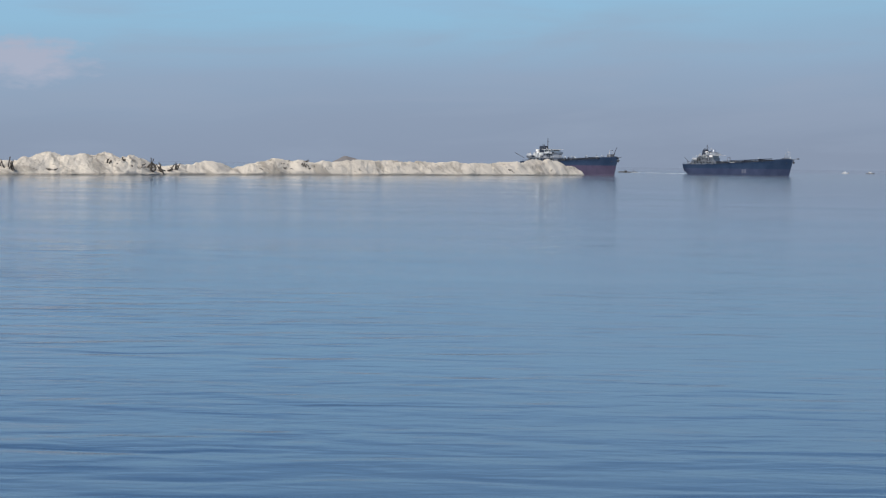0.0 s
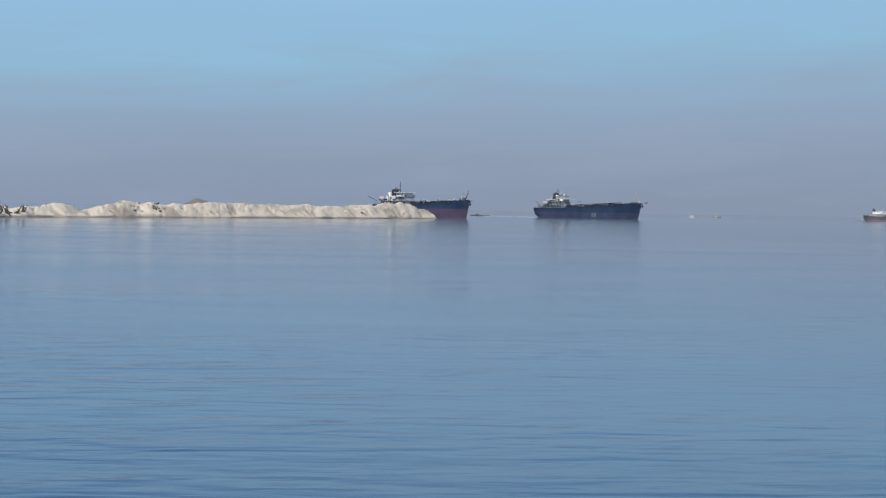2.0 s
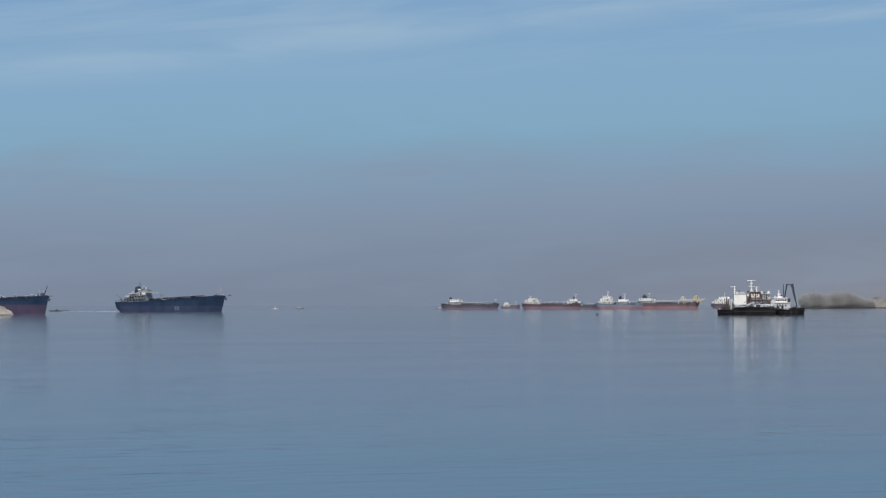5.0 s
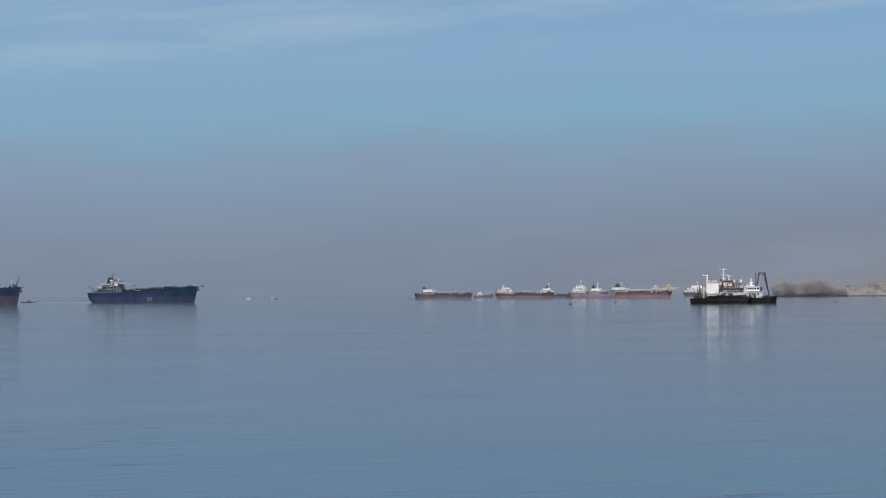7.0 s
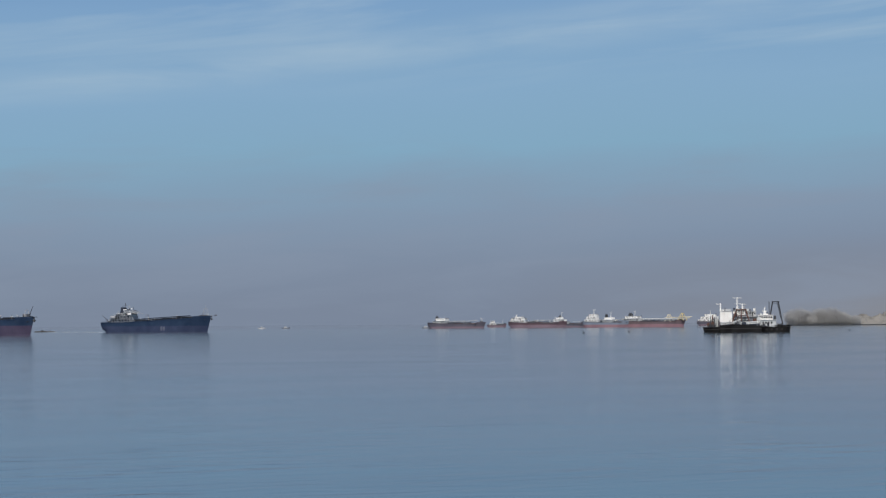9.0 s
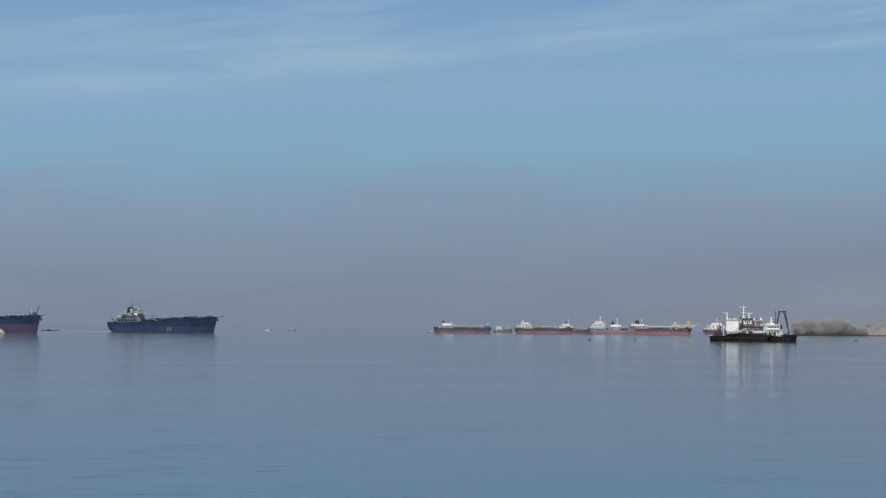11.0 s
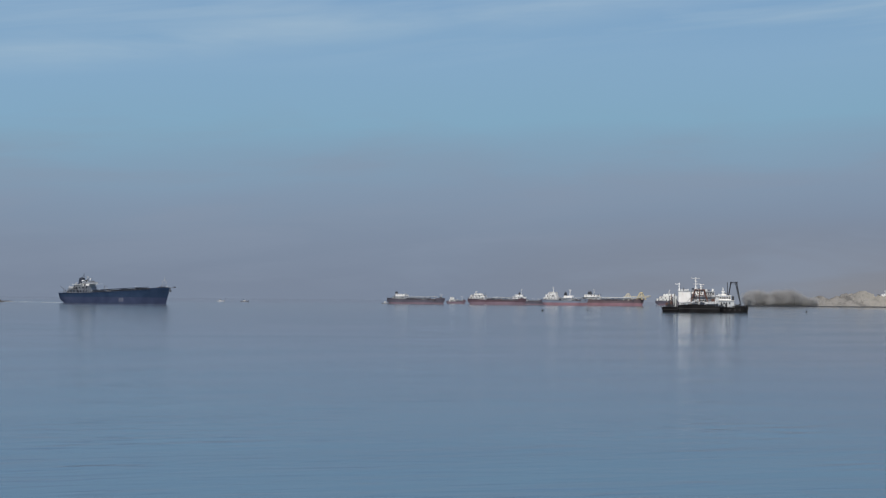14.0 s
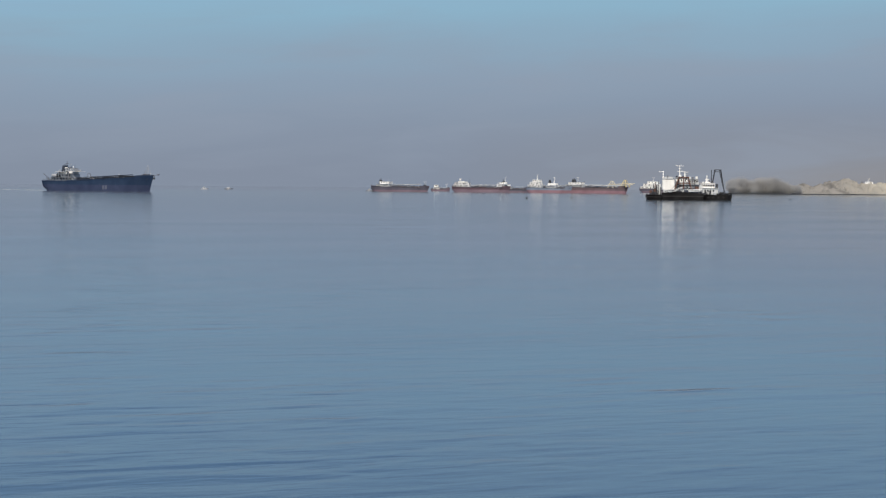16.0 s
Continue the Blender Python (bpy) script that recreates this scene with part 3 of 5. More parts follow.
def clutter(parent, x0, x1, y0, y1, z, n, seed, tall=2.2, dark=0.5):
    """Lockers, vents, posts and pipes on a deck, each on its own."""
    rc = random.Random(seed)
    for k in range(n):
        x, y = rc.uniform(x0, x1), rc.uniform(y0, y1)
        zz = z(x) if callable(z) else z
        mat = rc.choice((DARKSTEEL, GREYSTEEL, STACK)) if rc.random() < dark else rc.choice((GREYWHITE, OFFWHITE, WHITE))
        pick, h = rc.random(), rc.uniform(0.5, 1.0) * tall
        if pick < 0.35:
            w = rc.uniform(0.5, 1.3)
            part("locker", boxes((x - w, x + w, y - 0.6, y + 0.6, zz - 0.1, zz + h * 0.7), bevel=0.08), mat, parent)
        elif pick < 0.65:
            v = part("vent", rods(((x, y, zz - 0.1), (x, y, zz + h), 0.18)), mat, parent)
            part("cowl", rods(((x - 0.1, y, zz + h), (x + 0.35, y, zz + h + 0.35), 0.28, 0.42)), mat, v)
        elif pick < 0.85:
            part("post", rods(((x, y, zz - 0.1), (x, y, zz + h * 1.7), 0.12, 0.08)), mat, parent)
        else:
            part("pipe", rods(((x - rc.uniform(1, 3), y, zz + h * 0.5), (x + rc.uniform(1, 3), y, zz + h * 0.5), 0.16)), mat, parent)


# ---- sea: one sheet to the horizon ----
bm = bmesh.new()
rings = [2, 20, 60, 120, 250, 500, 1000, 2000, 3500, 6000, 12000]
prev = None
for r in rings:
    ring = [bm.verts.new((r * math.cos(2 * math.pi * k / 96), r * math.sin(2 * math.pi * k / 96), 0)) for k in range(96)]
    if prev:
        for k in range(96):
            bm.faces.new((prev[k], prev[(k + 1) % 96], ring[(k + 1) % 96], ring[k]))
    else:
        bm.faces.new(ring)
    prev = ring
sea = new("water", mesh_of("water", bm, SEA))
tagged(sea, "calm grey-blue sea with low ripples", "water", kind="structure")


# ---- sand: heaps of dredged sand along a spit ----
def lerp_path(path, s):
    """Point and inland direction at s (0 to 1) along a shoreline of (az, distance)."""
    n = len(path) - 1
    i = min(n - 1, int(s * n))
    f = s * n - i
    az = path[i][0] + (path[i + 1][0] - path[i][0]) * f
    d = path[i][1] + (path[i + 1][1] - path[i][1]) * f
    return az, d


def sand_bank(name, path, depth, mounds, mat, label, ns, nd, rough=1.0, seed=0):
    """mounds: (az, distance behind the shore, height, slope, stretch along the shore)."""
    bm = bmesh.new()
    grid = []
    for i in range(ns + 1):
        az, d = lerp_path(path, i / ns)
        row = []
        for j in range(nd + 1):
            v = (j / nd) ** 1.3
            back = v * depth
            p = at(az, d + back)
            wob = noise.noise(Vector((p.x * 0.09 + seed, p.y * 0.09, 0))) * 3.0
            z = 0.55 * min(1, (back + wob * 0.5) / 3.0) + 0.25
            for maz, mback, mh, slope, stretch in mounds:
                along = (az - maz) * radians(1) * d / stretch
                dist = math.hypot(along, (back - mback))
                dist *= 1 + 0.22 * noise.noise(Vector((p.x * 0.11 + maz, p.y * 0.11, seed)))
                h = mh - slope * math.sqrt(dist * dist + 4.0) + slope * 1.2
                z = max(z, h) if abs(h - z) > 0.8 else max(z, h) + (0.8 - abs(h - z)) ** 2 * 0.3
            lean = 0.26 * noise.noise(Vector((p.x * 0.012, 1.7, seed)))
            gully = abs(noise.noise(Vector((p.x * 0.16 + p.y * lean, p.y * 0.05, 3.3 + seed))))
            ridge = 1 - abs(noise.noise(Vector((p.x * 0.13 + 5, p.y * 0.13, seed))) * 2)
            z += rough * (0.25 * (ridge - 0.6) * min(1, z / 4) + 0.30 * noise.noise(Vector((p.x * 0.2, p.y * 0.2, 7))) + 0.10 * noise.noise(Vector((p.x * 0.6, p.y * 0.6, 1))) - 1.1 * max(0, 0.20 - gully) * min(1, z / 3)) * min(1, back / 4)
            crag = 1 - 2 * abs(noise.noise(Vector((p.x * 0.15 + p.y * lean + 9, p.y * 0.12, 2.2 + seed))))
            slump = noise.noise(Vector((p.x * 0.085 + 3, p.y * 0.085, 6.1 + seed)))
            z += rough * (0.34 * (crag - 0.5) - min(0.85, max(0.0, (slump - 0.10) * 13))) * min(1, z / 4) * min(1, back / 4)
            edge = min(1, i / 3, (ns - i) / 3) * min(1, (nd - j) / 3)
            z = -0.6 + (z + 0.6) * edge if j else -0.4
            row.append(bm.verts.new((p.x + noise.noise(Vector((p.x * 0.1, seed, 0))) * 1.5 * (1 if j == 0 else 0.4), p.y, z)))
        grid.append(row)
    for a, b in zip(grid, grid[1:]):
        for j in range(nd):
            bm.faces.new((a[j], b[j], b[j + 1], a[j + 1]))
    ob = new(name, mesh_of(name, bm, mat, True))
    return tagged(ob, label, "sand", kind="structure")


# crests along the spit: bearing, metres behind the water's edge, height
CREST = [(-20.2, 6.4), (-19.0, 7.2), (-17.8, 6.6), (-16.4, 7.0), (-15.28, 6.1), (-14.58, 6.9), (-13.97, 6.2), (-13.5, 6.6), (-12.75, 8.5), (-12.13, 7.4), (-11.65, 8.1), (-10.88, 8.6),
         (-10.13, 7.7), (-8.69, 4.6), (-8.18, 5.4), (-7.63, 6.1), (-6.13, 6.1), (-5.44, 7.4), (-4.7, 6.9), (-3.82, 6.7), (-2.67, 7.4), (-1.9, 7.3), (-1.01, 7.2), (0.29, 7.2), (1.22, 6.7),
         (1.96, 6.4), (2.51, 7.6), (3.03, 9.1), (3.4, 9.2), (3.99, 6.5), (4.27, 4.5)]
rs = random.Random(5)
SPIT = []
for az, h in CREST:
    back_m = h * rs.uniform(1.5, 1.9)
    SPIT.append((az, back_m, h, rs.uniform(0.56, 0.68), rs.uniform(1.7, 2.6) if -3 < az < 2.6 else rs.uniform(1.1, 1.6)))
    if az < 3.5:
        SPIT.append((az + rs.uniform(-0.4, 0.4), back_m + rs.uniform(7, 14), h * (0.97 if -3 < az < 2.6 else rs.uniform(0.82, 0.92)), 0.5, rs.uniform(2.0, 3.2) if -3 < az < 2.6 else rs.uniform(1.2, 1.8)))
    if rs.random() < 0.35:
        SPIT.append((az + rs.uniform(-0.5, 0.5), rs.uniform(5, 7), rs.uniform(2.2, 3.6), 0.45, rs.uniform(1.8, 3.0)))
SHORE = [(-21.0, 520), (-14.15, 586), (-10.7, 620), (-7.08, 684), (-3.4, 742), (0.3, 826), (2.24, 872), (4.66, 958)]
EVEN = []
for k in range(129):
    a = -21.0 + 25.66 * k / 128
    EVEN.append((a, float(np.interp(a, [p[0] for p in SHORE], [p[1] for p in SHORE])) + 2.5 * noise.noise(Vector((a * 1.7, 0, 0))) + 1.2 * noise.noise(Vector((a * 6.0, 4, 0)))))
spit = sand_bank("sand_spit", EVEN, 44, SPIT, SAND, "pale heaped dredged sand along a low spit", 700, 50)
SPIT_XYZ = np.array([v.co[:] for v in spit.data.vertices])


def on_sand(az, back_m):
    """The surface of the spit so far behind its water's edge."""
    p = at(az, float(np.interp(az, [q[0] for q in EVEN], [q[1] for q in EVEN])) + back_m)
    k = int(np.argmin((SPIT_XYZ[:, 0] - p.x) ** 2 + (SPIT_XYZ[:, 1] - p.y) ** 2))
    return Vector((p.x, p.y, float(SPIT_XYZ[k, 2])))


# ---- ships ----
# navy ship lying in the open
s1, l1, t1 = cargo_ship("cargo_ship", "navy-hulled cargo ship in ballast with white bridge aft", (7.99, 1300), (11.33, 1240), 15.5, (7.4, 7.5, 11.2), 4.6, NAVY, OXIDE,
                        [(0.085, 0.285, 2.2, 0.82, GREYWHITE, 6), (0.125, 0.275, 2.1, 0.72, GREYWHITE, 4), (0.195, 0.272, 2.1, 0.62, OFFWHITE, 3), (0.205, 0.262, 1.8, 0.50, GREYWHITE, 2)], seed=1, step=0.25, walk_way=1.3)
top = t1[-1][2]
base = t1[1][2]
bm = bmesh.new()
box(bm, l1.x(0.145, 1), l1.x(0.195, 1), -1.9, 1.9, base + 0.1, base + 6.4, bevel=0.3, slope=1.15)
stack = part("funnel", bm, STACK, s1, "dark tapered funnel")
for k in (-0.7, 0.5):
    part("exhaust_pipe", rods(((l1.x(0.17, 1) + k, 0, base + 6.0), (l1.x(0.17, 1) + k - 0.2, 0, base + 7.2), 0.22)), DARKSTEEL, stack)
part("awning", boxes((l1.x(0.115, 1), l1.x(0.185, 1), -4.9, -2.2, base + 1.5, base + 1.65), bevel=0.03), WHITE, s1, "white canvas awning")
for u in (0.118, 0.15, 0.182):
    part("awning_post", rods(((l1.x(u, 1), -4.8, base), (l1.x(u, 1), -4.8, base + 1.55), 0.08)), GREYWHITE, s1)
part("funnel_housing", boxes((l1.x(0.130, 1), l1.x(0.200, 1), -2.6, 2.6, base + 0.1, base + 1.9), bevel=0.15), GREYWHITE, s1)
part("wing_shelter", boxes((l1.x(0.262, 1), l1.x(0.305, 1), -7.2, 7.2, base + 1.9, base + 2.1), (l1.x(0.27, 1), l1.x(0.302, 1), -7.2, -6.9, base + 0.7, base + 1.9), bevel=0.04), WHITE, s1, "white bridge wing")
for u in (0.285, 0.302):
    part("wing_strut", rods(((l1.x(u, 1), -6.6, l1.deck(u)), (l1.x(u, 1), -7.0, base + 0.9), 0.12)), GREYWHITE, s1)
part("ladder_screen", rods(((l1.x(0.09, 1), -5.2, l1.deck(0.09) + 0.2), (l1.x(0.150, 1), -3.4, base + 3.4), 0.28), ((l1.x(0.105, 1), -5.2, l1.deck(0.09) + 0.2), (l1.x(0.158, 1), -3.4, base + 3.0), 0.20)), GREYWHITE, s1)
part("ladder_screen", rods(((l1.x(0.318, 1), -5.2, l1.deck(0.3) + 0.2), (l1.x(0.268, 1), -4.2, base + 1.8), 0.24)), GREYWHITE, s1)
part("deck_rack", rods(*[((l1.x(0.34 + 0.09 * k, 1), -6.2, l1.deck(0.34 + 0.09 * k) - 0.1), (l1.x(0.34 + 0.09 * k, 1), -6.2, l1.deck(0.34 + 0.09 * k) + 1.9), 0.12) for k in range(6)],
                       ((l1.x(0.33, 1), -6.2, l1.deck(0.33) + 1.7), (l1.x(0.86, 1), -6.2, l1.deck(0.86) + 1.7), 0.22)), STACK, s1, "dark pipe rack along the deck")
clutter(s1, l1.x(0.20, 1), l1.x(0.27, 1), -5.4, -3.6, base, 7, 25, 2.2, 0.55)
clutter(s1, l1.x(0.205, 1), l1.x(0.26, 1), -3.0, 1, top, 6, 26, 1.5, 0.6)
part("radar_post", rods(((l1.x(0.188, 1), 0, base), (l1.x(0.188, 1), 0, base + 9.6), 0.17), ((l1.x(0.188, 1) - 1.3, 0, base + 7.8), (l1.x(0.188, 1) + 1.3, 0, base + 7.8), 0.08), ((l1.x(0.20, 1), 0, base), (l1.x(0.188, 1), 0, base + 6.5), 0.09)), DARKSTEEL, s1)
part("signal_mast", rods(*[((l1.x(0.225, 1) + dx, y, top), (l1.x(0.225, 1) + dx * 0.3, y * 0.3, top + 3.4), 0.10, 0.07) for dx in (-0.8, 0.8) for y in (-0.8, 0.8)],
                         ((l1.x(0.225, 1) - 1.4, 0, top + 2.4), (l1.x(0.225, 1) + 1.4, 0, top + 2.4), 0.08)), GREYWHITE, s1)
clutter(s1, l1.x(0.02, 1), l1.x(0.08, 1), -5, -2, l1.deck(0.05), 9, 21, 2.4, 0.75)
clutter(s1, l1.x(0.10, 1), l1.x(0.25, 1), -5.5, -3.5, t1[0][2], 9, 22, 2.6, 0.4)
clutter(s1, l1.x(0.30, 1), l1.x(0.86, 1), -6.5, 5, lambda x: l1.deck(x / l1.L + 0.5), 34, 23, 2.0, 0.85)
clutter(s1, l1.x(0.89, 1), l1.x(0.97, 1), -2.5, 2, lambda x: l1.deck(x / l1.L + 0.5), 7, 24, 2.4, 0.85)
lifeboat(s1, l1.x(0.115, 1), -6.0, t1[0][2] + 1.3, GREYWHITE, 5)
for u in (0.09, 0.10):
    part("vent", rods(((l1.x(u, 1), -4.5, t1[0][2]), (l1.x(u, 1), -4.5, t1[0][2] + 1.6), 0.35, 0.5)), GREYWHITE, s1)
goalpost(s1, l1.x(0.40, 1), l1.deck(0.40), 4.5, 2.0, GREYSTEEL)
fx, fz = l1.x(0.95, 1), l1.deck(0.95)
part("foremast", rods(*[((fx + dx, y, fz - 0.1), (fx + dx * 0.6, y * 0.5, fz + 6.0), 0.10, 0.08) for dx in (-1.7, 1.7) for y in (-1.2, 1.2)],
                      *[((fx - 1.7 + 0.12 * k, -1.2 + 0.1 * k, fz + 1.0 * k), (fx + 1.7 - 0.12 * k, -1.2 + 0.1 * k, fz + 1.0 * k + 1.0), 0.06) for k in range(5)],
                      ((fx, 0, fz + 5.0), (fx, 0, fz + 8.0), 0.09), ((fx - 1.2, 0, fz + 6.0), (fx + 1.2, 0, fz + 6.0), 0.09)), GREYWHITE, s1, "pale lattice foremast")
part("bow_platform", boxes((l1.L / 2 - 1.5, l1.L / 2 + 4.5, -0.7, 0.7, l1.deck(1) + 0.3, l1.deck(1) + 0.55), (l1.L / 2 + 3.6, l1.L / 2 + 4.6, -0.9, 0.9, l1.deck(1) + 0.5, l1.deck(1) + 1.2)), GREYSTEEL, s1)
part("stem_anchor", rods(((l1.L / 2 + 1.2, -0.8, l1.deck(1) + 0.2), (l1.L / 2 + 1.2, -0.8, l1.deck(1) - 2.4), 0.22), ((l1.L / 2 + 0.4, -0.8, l1.deck(1) - 1.5), (l1.L / 2 + 1.2, -0.8, l1.deck(1) - 2.6), 0.3), ((l1.L / 2 + 2.0, -0.8, l1.deck(1) - 1.5), (l1.L / 2 + 1.2, -0.8, l1.deck(1) - 2.6), 0.3)), DARKSTEEL, s1)
for x in (8.6, 10.9):
    part("hull_mark", boxes((x, x + 1.7, -7.83, -7.72, 1.4, 4.2)), ROPEWHITE, s1, "faded pale patch painted on the hull")
part("stern_crane", rods(((l1.x(0.02, 1), -3, l1.deck(0.02)), (l1.x(0.02, 1), -3, l1.deck(0.02) + 3), 0.2), ((l1.x(0.02, 1), -3, l1.deck(0.02) + 2.8), (l1.x(0.02, 1) - 2.5, -4, l1.deck(0.02) + 5), 0.14)), DARKSTEEL, s1)

# second ship, half hidden by the end of the spit
s2, l2, t2 = cargo_ship("cargo_ship", "dark cargo ship with red bottom behind the sand spit", (2.72, 1050), (5.71, 1002), 12.5, (7.6, 7.4, 10.0), 5.6, NAVY, OXIDE2,
                        [(0.08, 0.37, 2.4, 0.86, GREYWHITE, 7), (0.235, 0.355, 2.2, 0.78, GREYWHITE, 4), (0.25, 0.335, 2.1, 0.62, OFFWHITE, 3)], seed=2, step=0.3, walk_way=1.2)
base = t2[0][2]
bm = bmesh.new()
box(bm, l2.x(0.165, 1), l2.x(0.235, 1), -1.8, 1.8, base + 0.1, base + 6.9, bevel=0.35, slope=0.35)
stack = part("funnel", bm, STACK, s2, "dark tapered funnel")
for k in (-0.6, 0.6):
    part("exhaust_pipe", rods(((l2.x(0.2, 1) + k, 0, base + 6.7), (l2.x(0.2, 1) + k - 0.2, 0, base + 7.8), 0.24)), DARKSTEEL, stack)
part("funnel_housing", boxes((l2.x(0.12, 1), l2.x(0.235, 1), -2.9, 2.9, base + 0.1, base + 2.9), bevel=0.12), OFFWHITE, s2)
part("engine_casing", boxes((l2.x(0.135, 1), l2.x(0.16, 1), -2.2, 2.2, base + 2.8, base + 4.9), bevel=0.1), WHITE, s2)
part("radar_post", rods(((l2.x(0.243, 1), 0, base), (l2.x(0.243, 1), 0, base + 11.4), 0.19), ((l2.x(0.243, 1) - 1.0, 0, base + 9.4), (l2.x(0.243, 1) + 1.0, 0, base + 9.4), 0.1), ((l2.x(0.255, 1), 0, base + 2), (l2.x(0.243, 1), 0, base + 8.0), 0.1)), DARKSTEEL, s2)
part("bridge_roof", boxes((l2.x(0.238, 1), l2.x(0.352, 1), -5.2, 5.2, t2[-1][2] + 0.14, t2[-1][2] + 0.3), bevel=0.03), WHITE, s2)
clutter(s2, l2.x(0.08, 1), l2.x(0.35, 1), -5, -1, t2[0][2], 20, 31, 3.0, 0.6)
clutter(s2, l2.x(0.26, 1), l2.x(0.35, 1), -3.5, -2.5, t2[1][2], 8, 32, 2.2, 0.55)
clutter(s2, l2.x(0.38, 1), l2.x(0.86, 1), -5.5, 4, lambda x: l2.deck(x / l2.L + 0.5), 30, 33, 1.9, 0.9)
clutter(s2, l2.x(0.89, 1), l2.x(0.97, 1), -2, 2, lambda x: l2.deck(x / l2.L + 0.5), 7, 34, 2.2, 0.8)
lifeboat(s2, l2.x(0.10, 1), -5.0, t2[0][2] + 1.3, GREYWHITE, 4)
part("stern_boom", rods(((l2.x(0.03, 1), -4, l2.deck(0.03) + 2), (l2.x(-0.06, 1), -5, l2.deck(0.03) + 5), 0.16)), DARKSTEEL, s2)
goalpost(s2, l2.x(0.93, 1), l2.deck(0.93), 4.6, 1.9, GREYWHITE, "foremast")
part("bow_crane", rods(((l2.x(0.955, 1), 0, l2.deck(0.95) - 0.1), (l2.x(0.955, 1), 0, l2.deck(0.95) + 1.5), 0.35), ((l2.x(0.955, 1), 0, l2.deck(0.95) + 1.2), (l2.x(1.0, 1), -1, l2.deck(0.95) + 6.4), 0.22, 0.14)), DARKSTEEL, s2)
part("bow_platform", boxes((l2.L / 2 - 0.8, l2.L / 2 + 2.0, -0.8, 0.8, l2.deck(1) + 0.2, l2.deck(1) + 0.45)), DARKSTEEL, s2)

part("stem_anchor", rods(((l2.L / 2 + 1.0, -0.8, l2.deck(1) + 0.2), (l2.L / 2 + 1.0, -0.8, l2.deck(1) - 2.2), 0.25), ((l2.L / 2 + 0.2, -0.8, l2.deck(1) - 1.3), (l2.L / 2 + 1.0, -0.8, l2.deck(1) - 2.4), 0.32), ((l2.L / 2 + 1.8, -0.8, l2.deck(1) - 1.3), (l2.L / 2 + 1.0, -0.8, l2.deck(1) - 2.4), 0.32)), DARKSTEEL, s2)
part("fore_house", boxes((l2.x(0.905, 1), l2.x(0.945, 1), -1.6, 1.6, l2.deck(0.93) - 0.1, l2.deck(0.93) + 2.4), bevel=0.1), GREYSTEEL, s2)

# the far row, its hull paints desaturated to stand in for haze
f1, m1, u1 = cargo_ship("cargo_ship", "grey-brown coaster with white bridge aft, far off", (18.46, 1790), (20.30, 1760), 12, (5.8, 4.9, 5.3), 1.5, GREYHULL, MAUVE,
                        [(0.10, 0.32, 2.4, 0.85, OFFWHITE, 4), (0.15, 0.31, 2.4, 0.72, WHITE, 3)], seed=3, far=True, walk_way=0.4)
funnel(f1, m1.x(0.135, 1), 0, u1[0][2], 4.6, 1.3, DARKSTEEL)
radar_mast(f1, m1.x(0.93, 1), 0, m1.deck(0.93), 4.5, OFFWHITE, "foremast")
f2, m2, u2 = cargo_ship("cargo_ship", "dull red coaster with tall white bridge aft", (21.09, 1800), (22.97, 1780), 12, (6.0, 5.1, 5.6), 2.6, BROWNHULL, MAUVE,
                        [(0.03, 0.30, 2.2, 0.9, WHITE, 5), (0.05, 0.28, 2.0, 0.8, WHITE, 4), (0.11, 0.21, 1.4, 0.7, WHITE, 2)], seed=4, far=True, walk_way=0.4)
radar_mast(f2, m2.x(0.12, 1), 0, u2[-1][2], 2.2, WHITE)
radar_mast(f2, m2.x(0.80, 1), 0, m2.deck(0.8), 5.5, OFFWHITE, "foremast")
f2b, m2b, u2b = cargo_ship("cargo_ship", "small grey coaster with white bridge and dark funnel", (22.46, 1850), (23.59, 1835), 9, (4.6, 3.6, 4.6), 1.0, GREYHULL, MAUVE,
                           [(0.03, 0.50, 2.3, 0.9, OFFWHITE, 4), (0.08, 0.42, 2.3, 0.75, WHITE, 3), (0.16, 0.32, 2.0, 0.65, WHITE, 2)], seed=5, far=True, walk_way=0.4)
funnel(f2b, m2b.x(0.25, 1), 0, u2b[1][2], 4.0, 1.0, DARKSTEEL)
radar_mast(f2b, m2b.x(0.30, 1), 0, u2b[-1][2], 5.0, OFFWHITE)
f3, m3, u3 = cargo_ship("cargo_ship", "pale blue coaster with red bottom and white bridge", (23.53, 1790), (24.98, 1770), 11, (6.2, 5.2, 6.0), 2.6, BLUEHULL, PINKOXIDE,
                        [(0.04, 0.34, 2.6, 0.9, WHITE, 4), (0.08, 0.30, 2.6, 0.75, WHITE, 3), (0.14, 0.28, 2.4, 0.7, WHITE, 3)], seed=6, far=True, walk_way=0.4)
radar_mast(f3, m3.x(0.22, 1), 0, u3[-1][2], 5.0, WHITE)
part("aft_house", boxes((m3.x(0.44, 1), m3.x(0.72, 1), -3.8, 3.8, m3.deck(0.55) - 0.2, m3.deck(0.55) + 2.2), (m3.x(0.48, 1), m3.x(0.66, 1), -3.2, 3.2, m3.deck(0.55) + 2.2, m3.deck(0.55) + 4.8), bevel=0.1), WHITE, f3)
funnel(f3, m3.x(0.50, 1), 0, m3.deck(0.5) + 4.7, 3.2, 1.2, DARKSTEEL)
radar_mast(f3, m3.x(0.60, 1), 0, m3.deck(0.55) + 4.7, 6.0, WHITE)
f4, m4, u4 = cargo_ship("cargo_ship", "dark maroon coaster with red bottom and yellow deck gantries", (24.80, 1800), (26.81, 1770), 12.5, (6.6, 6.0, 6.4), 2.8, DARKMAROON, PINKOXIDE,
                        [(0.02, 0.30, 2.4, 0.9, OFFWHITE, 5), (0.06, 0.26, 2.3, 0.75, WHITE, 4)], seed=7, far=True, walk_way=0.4)
